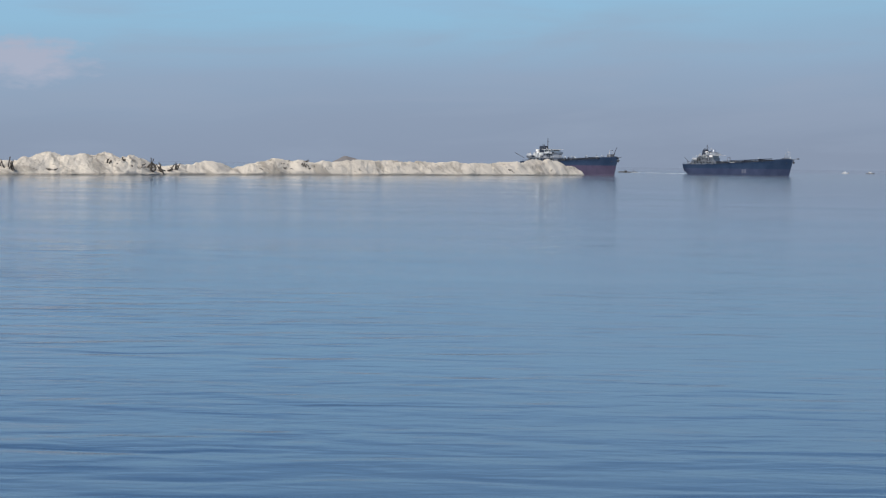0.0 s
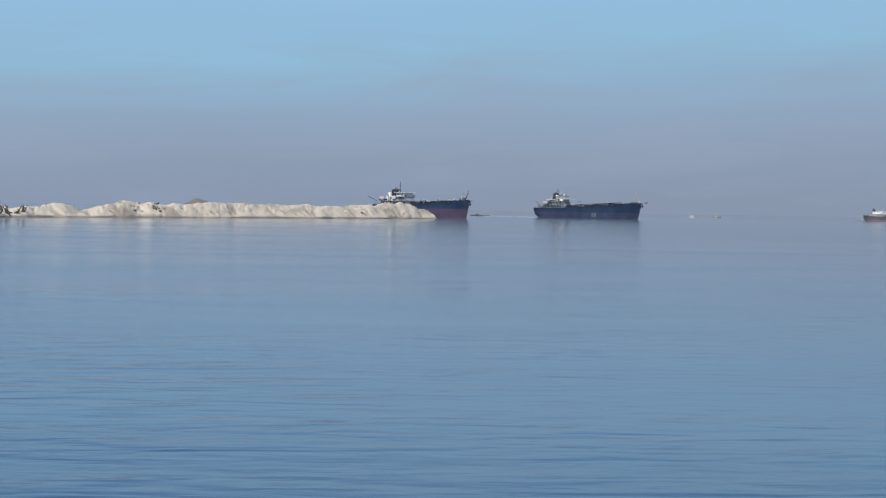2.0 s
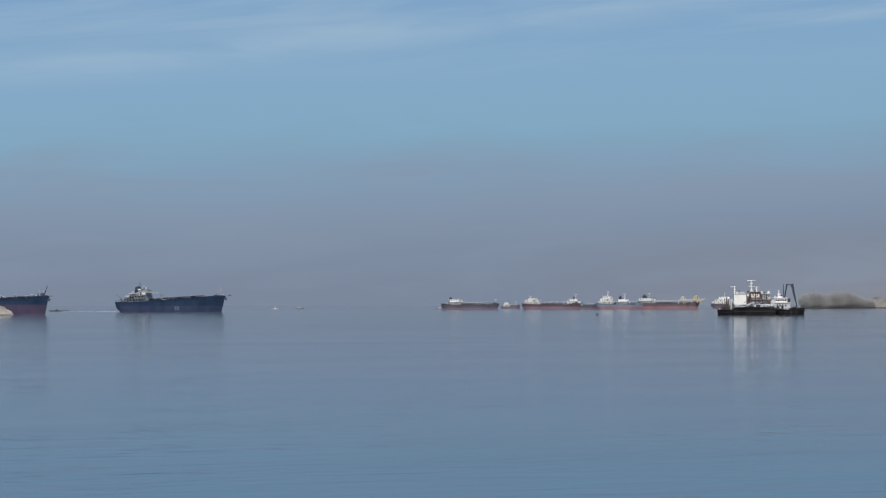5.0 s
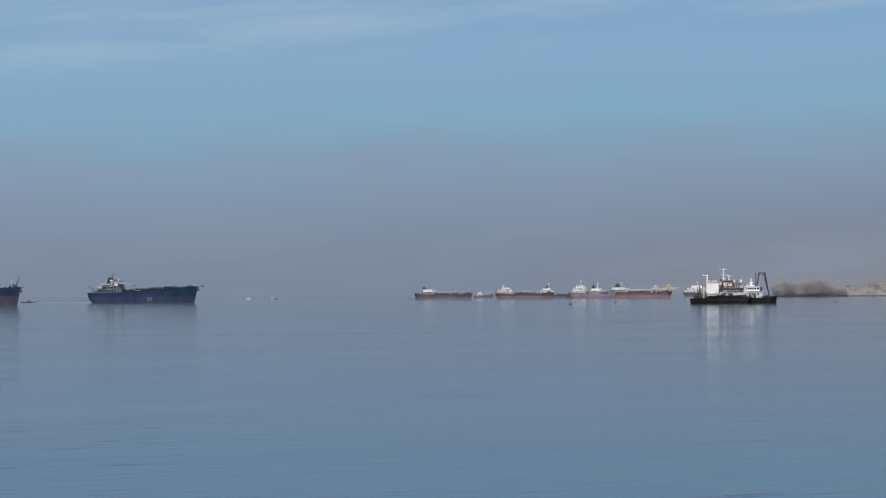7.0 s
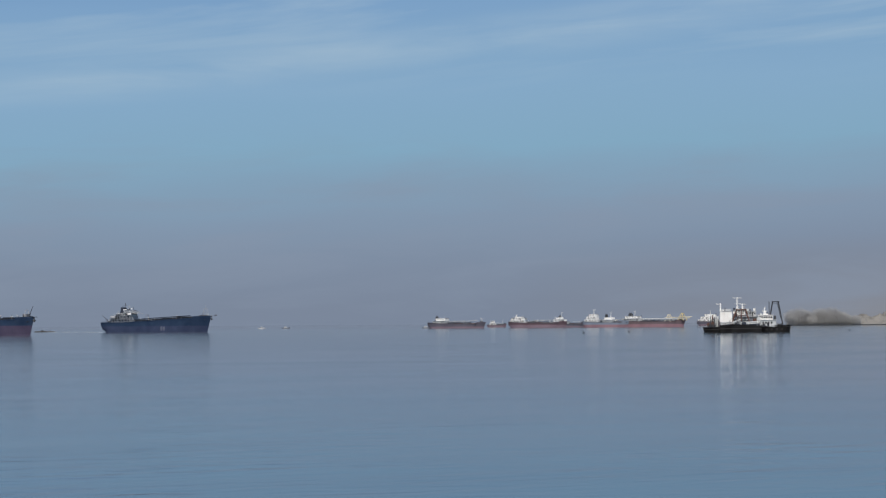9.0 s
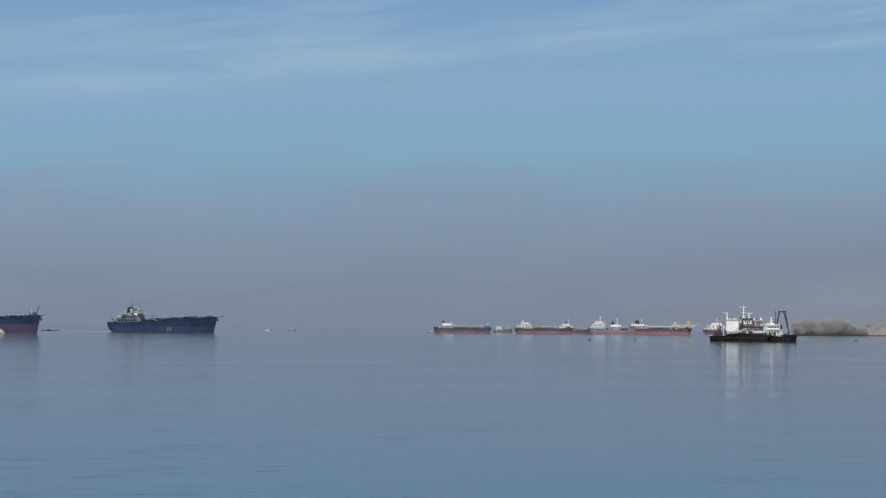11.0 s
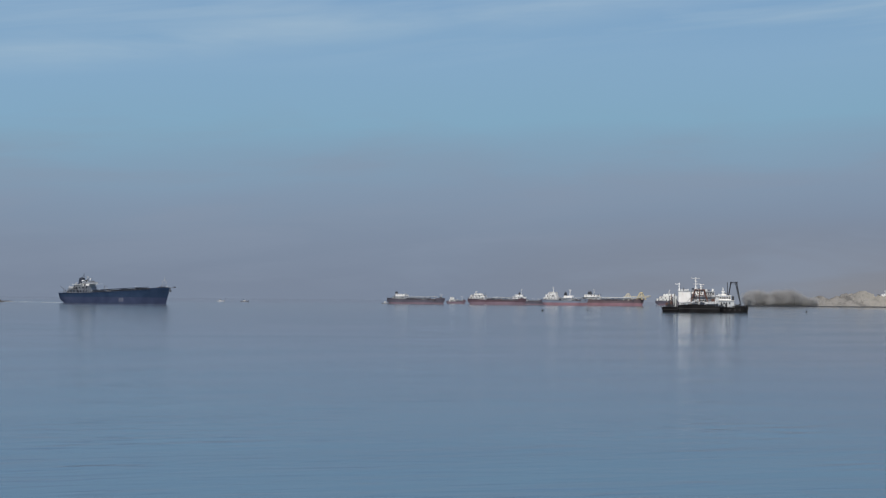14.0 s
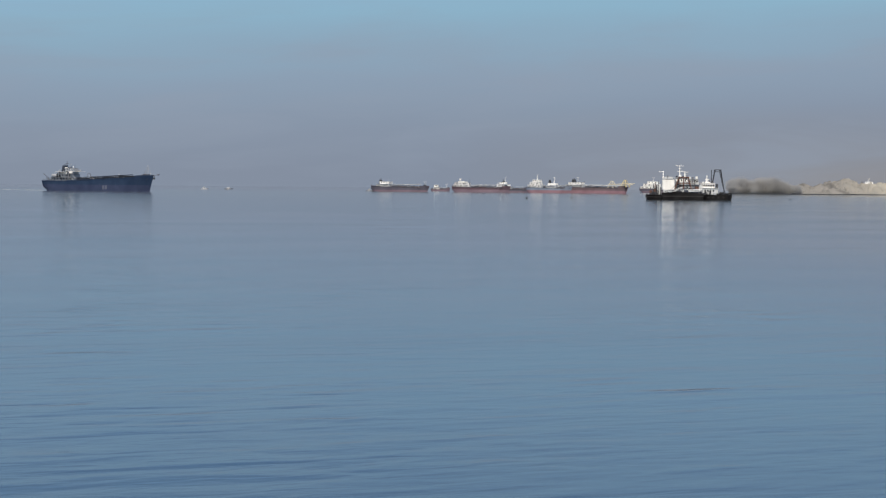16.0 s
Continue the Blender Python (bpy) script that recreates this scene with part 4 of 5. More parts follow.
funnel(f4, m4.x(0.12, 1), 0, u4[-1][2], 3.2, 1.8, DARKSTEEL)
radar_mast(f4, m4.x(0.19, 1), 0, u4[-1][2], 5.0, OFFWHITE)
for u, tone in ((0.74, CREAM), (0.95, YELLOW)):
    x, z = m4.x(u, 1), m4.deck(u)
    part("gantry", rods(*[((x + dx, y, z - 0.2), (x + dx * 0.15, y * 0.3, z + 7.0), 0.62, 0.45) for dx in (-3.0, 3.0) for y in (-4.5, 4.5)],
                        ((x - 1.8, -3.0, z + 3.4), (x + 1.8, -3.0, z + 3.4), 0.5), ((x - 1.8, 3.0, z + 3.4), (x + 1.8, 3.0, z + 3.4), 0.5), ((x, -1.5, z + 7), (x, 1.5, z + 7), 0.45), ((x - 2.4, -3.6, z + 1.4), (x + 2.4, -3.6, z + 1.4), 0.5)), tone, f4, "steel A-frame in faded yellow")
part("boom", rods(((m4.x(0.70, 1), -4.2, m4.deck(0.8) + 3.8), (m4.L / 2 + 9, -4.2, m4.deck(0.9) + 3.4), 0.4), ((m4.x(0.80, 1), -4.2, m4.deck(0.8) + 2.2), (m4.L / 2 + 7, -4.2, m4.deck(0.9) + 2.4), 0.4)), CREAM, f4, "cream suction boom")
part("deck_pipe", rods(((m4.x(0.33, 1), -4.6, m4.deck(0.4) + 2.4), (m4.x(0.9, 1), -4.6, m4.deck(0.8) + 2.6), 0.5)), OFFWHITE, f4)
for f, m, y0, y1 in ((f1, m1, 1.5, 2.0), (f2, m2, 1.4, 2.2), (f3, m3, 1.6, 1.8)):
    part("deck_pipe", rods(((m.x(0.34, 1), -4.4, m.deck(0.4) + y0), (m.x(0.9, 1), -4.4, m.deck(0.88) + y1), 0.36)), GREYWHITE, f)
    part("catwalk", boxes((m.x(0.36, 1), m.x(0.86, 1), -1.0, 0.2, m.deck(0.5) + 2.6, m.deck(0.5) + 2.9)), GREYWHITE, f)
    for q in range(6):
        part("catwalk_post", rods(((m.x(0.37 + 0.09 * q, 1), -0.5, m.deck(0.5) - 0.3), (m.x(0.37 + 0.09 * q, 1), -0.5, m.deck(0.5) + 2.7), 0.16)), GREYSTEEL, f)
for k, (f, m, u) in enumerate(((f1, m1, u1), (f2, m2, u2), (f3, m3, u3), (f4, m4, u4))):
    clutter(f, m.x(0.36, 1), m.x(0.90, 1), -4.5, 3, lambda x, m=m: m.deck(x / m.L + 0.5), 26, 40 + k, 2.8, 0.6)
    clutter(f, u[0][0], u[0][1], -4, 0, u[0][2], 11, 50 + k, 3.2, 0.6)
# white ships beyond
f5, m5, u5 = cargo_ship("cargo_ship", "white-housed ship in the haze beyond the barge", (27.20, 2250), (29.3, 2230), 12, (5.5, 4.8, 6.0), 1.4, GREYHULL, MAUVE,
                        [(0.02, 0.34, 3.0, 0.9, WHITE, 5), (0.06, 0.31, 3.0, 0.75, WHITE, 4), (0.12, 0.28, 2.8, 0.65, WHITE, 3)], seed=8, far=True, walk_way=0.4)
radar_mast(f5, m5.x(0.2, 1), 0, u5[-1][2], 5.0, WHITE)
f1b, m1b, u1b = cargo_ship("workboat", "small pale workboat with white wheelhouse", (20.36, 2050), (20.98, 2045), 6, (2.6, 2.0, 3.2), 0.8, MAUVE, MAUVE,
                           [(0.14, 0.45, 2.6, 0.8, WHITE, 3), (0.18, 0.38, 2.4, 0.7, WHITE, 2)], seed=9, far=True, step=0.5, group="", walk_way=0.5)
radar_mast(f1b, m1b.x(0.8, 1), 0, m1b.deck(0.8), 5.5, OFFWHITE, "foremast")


def launch(az, d, length, label, cabin=WHITE):
    """A small open boat with a cabin."""
    m = Matrix.Translation(at(az, d)) @ Matrix.Rotation(radians(-az), 4, "Z")
    b = thing("launch", m, label, "boat", "small boats")
    ln = Lines(length, length * 0.24, 0.9, 0.8, 1.4, step=0.2)
    bm = bmesh.new()
    loft(bm, ln, -0.4, None, 3, 14)
    part("hull", bm, cabin, b)
    part("cabin", boxes((-length * 0.22, length * 0.12, -length * 0.09, length * 0.09, 0.7, 2.1), bevel=0.12), OFFWHITE, b)
    part("window_band", boxes((-length * 0.20, length * 0.10, -length * 0.09 - 0.03, length * 0.09 + 0.03, 1.4, 1.8)), GLASS, b)
    part("mast", rods(((0, 0, 2.0), (0, 0, 3.2), 0.06)), OFFWHITE, b)
    return b


launch(12.97, 2010, 9.0, "small grey-white motor launch with cabin", GREYWHITE)
launch(13.75, 2010, 9.5, "small grey motor launch with cabin", GREYSTEEL)
launch(18.34, 1776, 8, "grey boat moored at a coaster's stern", GREYSTEEL)

# low raft and the wake behind the navy ship
raft = thing("raft", Matrix.Translation(at(6.05, 1460)), "low dark timber raft afloat", "raft")
part("hull", boxes((-8, 8, -2, 2, -0.3, 0.7), bevel=0.15), TIMBER, raft)
part("box", boxes((-3, -1, -1, 1, 0.7, 1.6), bevel=0.1), DARKSTEEL, raft)
part("post", rods(((4.5, 0, 0.6), (4.5, 0, 2.2), 0.12)), TIMBER, raft)
bm = bmesh.new()
rw = random.Random(11)
for i in range(90):
    f = i / 90
    if noise.noise(Vector((f * 7.0, 0.3, 0))) < -0.05:
        continue
    p = at(6.2 + 1.62 * f + rw.uniform(-0.03, 0.03), 1440 - 95 * f + rw.uniform(-9, 9))
    w, l = rw.uniform(0.4, 1.2), rw.uniform(0.9, 3.2)
    vs = [bm.verts.new((p.x + l * math.cos(a) * rw.uniform(0.7, 1.1), p.y + w * 3 * math.sin(a) * rw.uniform(0.7, 1.1), 0.05)) for a in [math.pi * k / 4 for k in range(8)]]
    bm.faces.new(vs)
    r = bmesh.ops.extrude_face_region(bm, geom=[vs[0].link_faces[0]])
    for v in [g for g in r["geom"] if isinstance(g, bmesh.types.BMVert)]:
        v.co.z += rw.uniform(0.05, 0.18)
tagged(new("wake_foam", mesh_of("wake_foam", bm, FOAM)), "broken white foam of a ship's wake", "foam", kind="stuff")


def buoy(az, d):
    b = thing("mooring_buoy", Matrix.Translation(at(az, d)), "small dark mooring buoy afloat", "buoy", "mooring buoys")
    bm = bmesh.new()
    bmesh.ops.create_uvsphere(bm, u_segments=10, v_segments=7, radius=0.5, matrix=Matrix.Translation((0, 0, 0.25)) @ Matrix.Diagonal((1.25, 1, 0.75, 1)))
    part("float", bm, RUBBER, b, smooth=True)
    part("ring", rods(((0, 0, 0.5), (0, 0, 0.95), 0.1)), DARKSTEEL, b)


for az, d in ((23.5, 880), (24.97, 960), (32.0, 985)):
    buoy(az, d)

# ---- dredging barge and the tug beside it ----
K = 0.0937


def bx(u):
    """Metres along the barge from its middle; u runs in steps of K."""
    return (u - 195) * K


def bz(v):
    return (220 - v) * K


def slab(u0, u1, y0, y1, v0, v1, bevel=0.08):
    return boxes((bx(u0), bx(u1), y0, y1, bz(v0), bz(v1)), bevel=bevel)


def bars(*rows):
    """Rods from (u, y, v) to (u, y, v) with a radius."""
    return rods(*[((bx(a[0]), a[1], bz(a[2])), (bx(b[0]), b[1], bz(b[2])), r) for a, b, r in rows])


def gallery(parent, u0, u1, y, v, n, mat):
    """An open handrail along a deck's edge."""
    rows = [((u0 + (u1 - u0) * i / n, y, v + 1), (u0 + (u1 - u0) * i / n, y, v - 11), 0.045) for i in range(n + 1)]
    rows += [((u0, y, v - k), (u1, y, v - k), 0.045) for k in (5.5, 11)]
    return part("handrail", bars(*rows), mat, parent)


dr = thing("dredging_barge", Matrix.Translation(at(28.31, 886)) @ Matrix.Rotation(radians(-26.5), 4, "Z"), "black dredging barge with white house and rusty A-frames", "barge")
hull = part("hull", slab(126, 345, -7, 7, 233, 184, 0.3), BLACK, dr)
part("fore_pontoon", slab(45, 125, -6.3, 6.3, 232, 191, 0.35), BLACK, hull)
part("rubbing_band", slab(126, 346, -7.16, -6.98, 202, 197, 0.04), RUBBER, hull)
part("rubbing_band", slab(45, 125, -6.46, -6.28, 206, 202, 0.04), RUBBER, hull)
part("fore_fender", slab(41, 47, -5.5, 5.5, 210, 190, 0.2), RUBBER, hull)
bm = bmesh.new()
for u0, u1, v0, v1 in ((126, 178, 184, 180), (178, 262, 184, 177), (262, 318, 184, 181)):
    box(bm, bx(u0), bx(u1) - 0.02, -6.95, -6.7, bz(v0) - 0.1, bz(v1), bevel=0.04)
part("bulwark", bm, BLACK, hull)
for u in (66, 92, 150, 196, 243, 291, 329):
    part("mooring_bitt", bars(((u, -6.1, 186 if u > 125 else 193), (u, -6.1, 176 if u > 125 else 183), 0.22), ((u + 6, -6.1, 186 if u > 125 else 193), (u + 6, -6.1, 176 if u > 125 else 183), 0.22)), DARKSTEEL, hull)
# white house on a dark base
house = part("house", slab(128, 192, -5.2, 1.0, 165, 108, 0.1), WHITE, dr, "plain white steel house")
part("house_base", slab(131, 190, -4.8, 0.8, 185, 165, 0.05), GREYWHITE, dr)
for k in range(8):
    part("rib", slab(132 + 7.8 * k, 133.2 + 7.8 * k, -5.26, -5.18, 163, 110, 0.0), WHITE, house)
part("roof", slab(126, 194, -5.5, 1.3, 108, 106, 0.03), OFFWHITE, house)
part("door", slab(178, 187, -4.88, -4.79, 184, 167, 0.0), DARKSTEEL, house)
# dark slab on the closed wall, painted as the shade inside an opening
part("opening_shade", slab(140, 162, -4.86, -4.79, 181, 168, 0.0), DARKSTEEL, house)
part("roof_hatch", slab(150, 172, -3, -1, 106, 101, 0.08), OFFWHITE, house)
gallery(dr, 128, 192, -5.3, 107, 8, OFFWHITE)
# living quarters behind the frames, in stepped tiers
q = part("quarters", slab(194, 332, 1.2, 6.2, 185, 138, 0.1), OFFWHITE, dr)
windows(q, bx(198), bx(328), 1.18, bz(158), 0.6, 0.7, 7)
part("deck_edge", slab(192, 335, 0.2, 6.5, 138, 135.5, 0.03), GREYWHITE, q)
q2 = part("upper_quarters", slab(200, 264, 1.6, 5.8, 135, 102, 0.1), WHITE, dr)
windows(q2, bx(203), bx(262), 1.58, bz(120), 0.6, 0.7, 3)
part("deck_edge", slab(197, 267, 1.0, 6.0, 102, 100, 0.03), OFFWHITE, q2)
q3 = part("aft_quarters", slab(268, 322, 2.0, 5.6, 135, 108, 0.1), OFFWHITE, dr)
windows(q3, bx(271), bx(320), 1.98, bz(124), 0.7, 0.8, 4)
part("deck_edge", slab(265, 325, 1.4, 5.8, 108, 106, 0.03), OFFWHITE, q3)
part("roof_locker", slab(270, 283, 2.4, 4.4, 106, 94, 0.08), OFFWHITE, q3)
part("roof_locker", slab(307, 318, 2.4, 4.4, 106, 92, 0.08), WHITE, q3)
part("roof_tank", bars(((292, 3.4, 107), (292, 3.4, 97), 0.55)), GREYSTEEL, q3)
part("cabin", slab(140, 186, 2.2, 6.0, 185, 97, 0.1), OFFWHITE, dr)
gallery(dr, 196, 332, 0.4, 136, 14, OFFWHITE)
# rusty four-legged frame over the well
for y, k, g in ((-5.4, 0, 1.0), (-1.2, 4, 0.45)):
    part("a_frame", bars(((217 + k, y * 0.75, 98), (186 + k, y, 184), 0.36 * g), ((263 + k, y * 0.75, 98), (289 + k, y, 184), 0.36 * g),
                         ((240 + k, y * 0.75, 98), (240 + k, y, 160), 0.20 * g), ((224 + k, y * 0.8, 128), (214 + k, y, 184), 0.12 * g)), BROWNSTEEL, dr, "rusty brown A-frame")
    part("cross_beam", bars(((213 + k, y * 0.75, 99), (267 + k, y * 0.75, 99), 0.28 * g), ((207 + k, y * 0.84, 132), (271 + k, y * 0.84, 132), 0.14 * g)), BROWNSTEEL, dr)
part("head_beam", bars(((217, -4.1, 98), (221, -0.9, 98), 0.30), ((263, -4.1, 98), (267, -0.9, 98), 0.30)), BROWNSTEEL, dr)
part("sheave", made(tyre, bx(229), -4.4, bz(106), 0.55, 0.18), DARKSTEEL, dr)
part("sheave", made(tyre, bx(252), -4.4, bz(106), 0.55, 0.18), DARKSTEEL, dr)
part("hoist_cable", bars(((229, -4.2, 106), (160, -5.9, 178), 0.06), ((252, -4.2, 106), (318, -5.6, 180), 0.06)), DARKSTEEL, dr)
# pale dredge ladder and its beams
part("suction_ladder", bars(((132, -6.2, 170), (192, -6.2, 163), 0.30), ((132, -6.2, 178), (192, -6.2, 173), 0.18), ((192, -6.2, 170), (232, -6.2, 152), 0.26), ((223, -6.2, 176), (330, -6.2, 171), 0.24),
                            *[((138 + 11 * k, -6.2, 178 - k), (143 + 11 * k, -6.2, 169 - k), 0.10) for k in range(5)]), OFFWHITE, dr, "pale steel dredge ladder")
part("suction_pipe", bars(((236, -5.9, 168), (340, -5.9, 164), 0.34)), OFFWHITE, dr)
part("engine", slab(208, 234, -3.6, -0.6, 185, 166, 0.15), DARKSTEEL, dr)
part("generator", slab(246, 276, -4.0, -0.6, 185, 167, 0.15), DARKSTEEL, dr)
part("pump", slab(280, 300, -4.6, -1.4, 185, 150, 0.12), GREYSTEEL, dr)
part("tool_locker", slab(303, 320, -4.8, -2.0, 185, 146, 0.1), BROWNSTEEL, dr)
part("deck_cabin", slab(323, 341, -4.4, -0.6, 185, 140, 0.1), OFFWHITE, dr)
part("cabin_door", slab(328, 335, -4.48, -4.38, 183, 158, 0.0), DARKSTEEL, dr)
# fore deck: winch, posts, stowed gear
w = part("winch", slab(58, 76, -3.6, -0.4, 192, 172, 0.12), GREYSTEEL, dr)
part("winch_drum", bars(((67, -3.9, 176), (67, -0.1, 176), 0.85)), BROWNSTEEL, w)
part("pump_house", slab(101, 124, -1.0, 3.8, 192, 136, 0.1), OFFWHITE, dr)
part("gear_box", slab(80, 99, -4.5, -1.5, 192, 163, 0.12), BROWNSTEEL, dr)
for u, y, v, r in ((80, -5.0, 132, 0.20), (99, -4.6, 138, 0.26), (108, -5.2, 118, 0.14), (119, -4.4, 150, 0.2), (92, 4.6, 128, 0.3)):
    part("spud_post", bars(((u, y, 230 if r > 0.25 else 193), (u, y, v), r)), DARKSTEEL if u != 92 else BROWNSTEEL, dr)
part("post_brace", bars(((80, -5.0, 150), (99, -4.6, 150), 0.10), ((80, -5.0, 150), (108, -5.2, 176), 0.08)), DARKSTEEL, dr)
# masts
for u, y, v0, v1, cross in ((133, -1.5, 106, 64, ((110, 138, 69), (128, 138, 84))), (222, 3.4, 100, 32, ((200, 244, 36), (209, 244, 67), (216, 230, 52))), (250, 3.0, 100, 66, ((241, 268, 70), (245, 256, 82)))):
    m = part("mast", bars(((u, y, v0), (u, y, v1), 0.20), ((u - 5, y, v0), (u, y, (v0 + v1) / 2), 0.10), ((u + 5, y, v0), (u, y, (v0 + v1) / 2), 0.10)), WHITE, dr)
    for a, b, v in cross:
        part("crosstree", bars(((a, y, v), (b, y, v), 0.13)), WHITE, m)
        part("lantern", bars(((a + 1, y, v), (a + 1, y, v - 5), 0.16)), OFFWHITE, m)
clutter(dr, bx(78), bx(124), -5.8, 4, bz(192), 12, 61, 3.0, 0.65)
clutter(dr, bx(196), bx(340), -6.0, 0.5, bz(185), 26, 62, 2.8, 0.55)
clutter(dr, bx(200), bx(330), 0.4, 1.0, bz(136), 12, 66, 2.2, 0.5)
clutter(dr, bx(203), bx(262), 1.8, 5, bz(100.5), 8, 63, 1.6, 0.3)
clutter(dr, bx(132), bx(190), -4.5, 0.5, bz(106.5), 6, 67, 1.2, 0.4)

tug = thing("tug", Matrix.Translation(at(28.31, 886) + Matrix.Rotation(radians(-26.5), 3, "Z") @ Vector((bx(420), -1.2, 0))) @ Matrix.Rotation(radians(-27.5), 4, "Z"), "black tug with white wheelhouse and dark stern gantry", "tug")


def tx(u):
    return (u - 420) * K


def tslab(u0, u1, y0, y1, v0, v1, bevel=0.08):
    return boxes((tx(u0), tx(u1), y0, y1, bz(v0), bz(v1)), bevel=bevel)


def tbars(*rows):
    return rods(*[((tx(a[0]), a[1], bz(a[2])), (tx(b[0]), b[1], bz(b[2])), r) for a, b, r in rows])


lt = Lines((498 - 341) * K, 6.4, 3.2, 2.9, 3.1, fore=0.93, step=0.2, rake=0.02)
bm = bmesh.new()
loft(bm, lt, -0.8, None, 4, 24)
hull = part("hull", bm, BLACK, tug)
part("bow_fender", made(tyre, tx(490), -0.9, 2.1, 0.9, 0.3), RUBBER, hull)
part("bulwark", railing(lt, 0.45, 0.985, -1, 0.5, 0.12, 0.05), BLACK, hull)
part("bulwark", railing(lt, 0.45, 0.985, 1, 0.5, 0.12, 0.05), BLACK, hull)
for i in range(4):
    u = 0.2 + 0.17 * i
    part("fender", made(tyre, lt.x(u, 0.7), -lt.half(u, 0.7) - 0.12, 1.5, 0.5, 0.18), RUBBER, hull)
lo = part("deckhouse", tslab(344, 424, -2.3, 2.3, 192, 155, 0.1), OFFWHITE, tug)
part("deck_edge", tslab(341, 428, -2.9, 2.9, 155, 153, 0.03), WHITE, lo)
for u in (352, 366, 380, 396):
    part("doorway" if u in (352, 380) else "porthole", tslab(u, u + 8, -2.37, -2.29, 188 if u in (352, 380) else 174, 164, 0.0), DARKSTEEL if u in (352, 380) else GLASS, lo)
up = part("wheelhouse", tslab(331, 407, -2.1, 2.1, 153, 130, 0.12), WHITE, tug)
windows(up, tx(333), tx(405), -2.12, bz(146), 0.82, 0.95, 6)
part("roof", tslab(327, 411, -2.5, 2.5, 130, 127.5, 0.04), WHITE, up)
part("roof_locker", tslab(340, 352, -1, 1, 127.5, 120, 0.06), OFFWHITE, up)
m = part("mast", tbars(((365, 0, 128), (365, 0, 86), 0.22), ((356, 0, 128), (364, 0, 106), 0.12), ((374, 0, 128), (366, 0, 106), 0.12)), WHITE, tug)
part("radar", tbars(((355, 0, 108), (376, 0, 108), 0.22)), WHITE, m)
part("lantern", tbars(((365, 0, 97), (365, 0, 91), 0.35)), WHITE, m)
part("funnel", tslab(412, 424, -0.8, 1.2, 153, 132, 0.15), DARKSTEEL, tug)
for y in (-2.2, 2.2):
    k = 0 if y < 0 else 4
    part("gantry_leg", tbars(((405 + k, y * 0.5, 57), (382 + k, y, 190), 0.18), ((435 + k, y * 0.5, 57), (459 + k, y, 190), 0.18), ((428 + k, y * 0.5, 60), (449 + k, y * 0.9, 150), 0.10)), DARKSTEEL, tug)
part("gantry_head", tbars(((402, -1.1, 57), (440, -1.1, 57), 0.20), ((405, 1.1, 57), (443, 1.1, 57), 0.20), ((405, -1.1, 57), (409, 1.1, 57), 0.14), ((437, -1.1, 57), (441, 1.1, 57), 0.14), ((407, -1.1, 66), (437, -1.1, 66), 0.12)), DARKSTEEL, tug)
part("spud_post", tbars(((388, -1.6, 190), (388, -1.6, 57), 0.20)), DARKSTEEL, tug)
part("towing_winch", tslab(432, 452, -1.2, 1.2, 192, 176, 0.15), DARKSTEEL, tug)
part("bow_locker", tslab(462, 474, -1.0, 1.0, 192, 181, 0.1), DARKSTEEL, tug)
clutter(tug, tx(350), tx(455), -2.9, -2.5, bz(190), 12, 71, 1.5, 0.8)
clutter(tug, tx(340), tx(400), -1.5, 1.5, bz(127.5), 5, 72, 0.9, 0.4)

# ---- far shore: low bank, haze-greyed dunes and a belt of trees ----
FSHORE = [(30.0, 1960), (32.0, 2020), (34.0, 2060), (36.0, 2060), (38.5, 2040)]
rs = random.Random(9)
FM = [(31.0, 70, 7.0, 0.2, 2.2), (31.9, 60, 9.0, 0.3, 1.6), (32.4, 45, 13.5, 0.45, 1.0), (32.75, 60, 10.0, 0.4, 1.2), (33.12, 45, 14.8, 0.46, 1.1), (33.35, 60, 18.0, 0.48, 1.0), (33.55, 50, 16.5, 0.5, 1.0),
      (33.77, 45, 19.8, 0.50, 1.2), (34.05, 50, 15.5, 0.42, 1.2)]
for k in range(14):
    FM.append((34.2 + 0.3 * k, rs.uniform(38, 62), rs.uniform(14.0, 16.2), rs.uniform(0.42, 0.55), rs.uniform(1.0, 1.5)))
sand_bank("far_dunes", FSHORE, 140, FM, FARSAND, "haze-greyed far shore with low sand dunes", 420, 44, 2.6, 4.0)
bm = bmesh.new()
for i in range(60):
    a, b = 29.9 + 8.4 * i / 60, 29.9 + 8.4 * (i + 1) / 60
    p, q = at(a, lerp_path(FSHORE, max(0, min(1, (a - 30) / 8.5)))[1] - 9), at(b, lerp_path(FSHORE, max(0, min(1, (b - 30) / 8.5)))[1] - 9)
    rod(bm, p + Vector((0, 0, 0.25 + 0.25 * noise.noise(p * 0.05))), q + Vector((0, 0, 0.25 + 0.25 * noise.noise(q * 0.05))), 0.75, None, 6)
tagged(new("floating_pipeline", mesh_of("floating_pipeline", bm, DARKSTEEL)), "dark floating dredge pipeline along the shore", "pipeline")


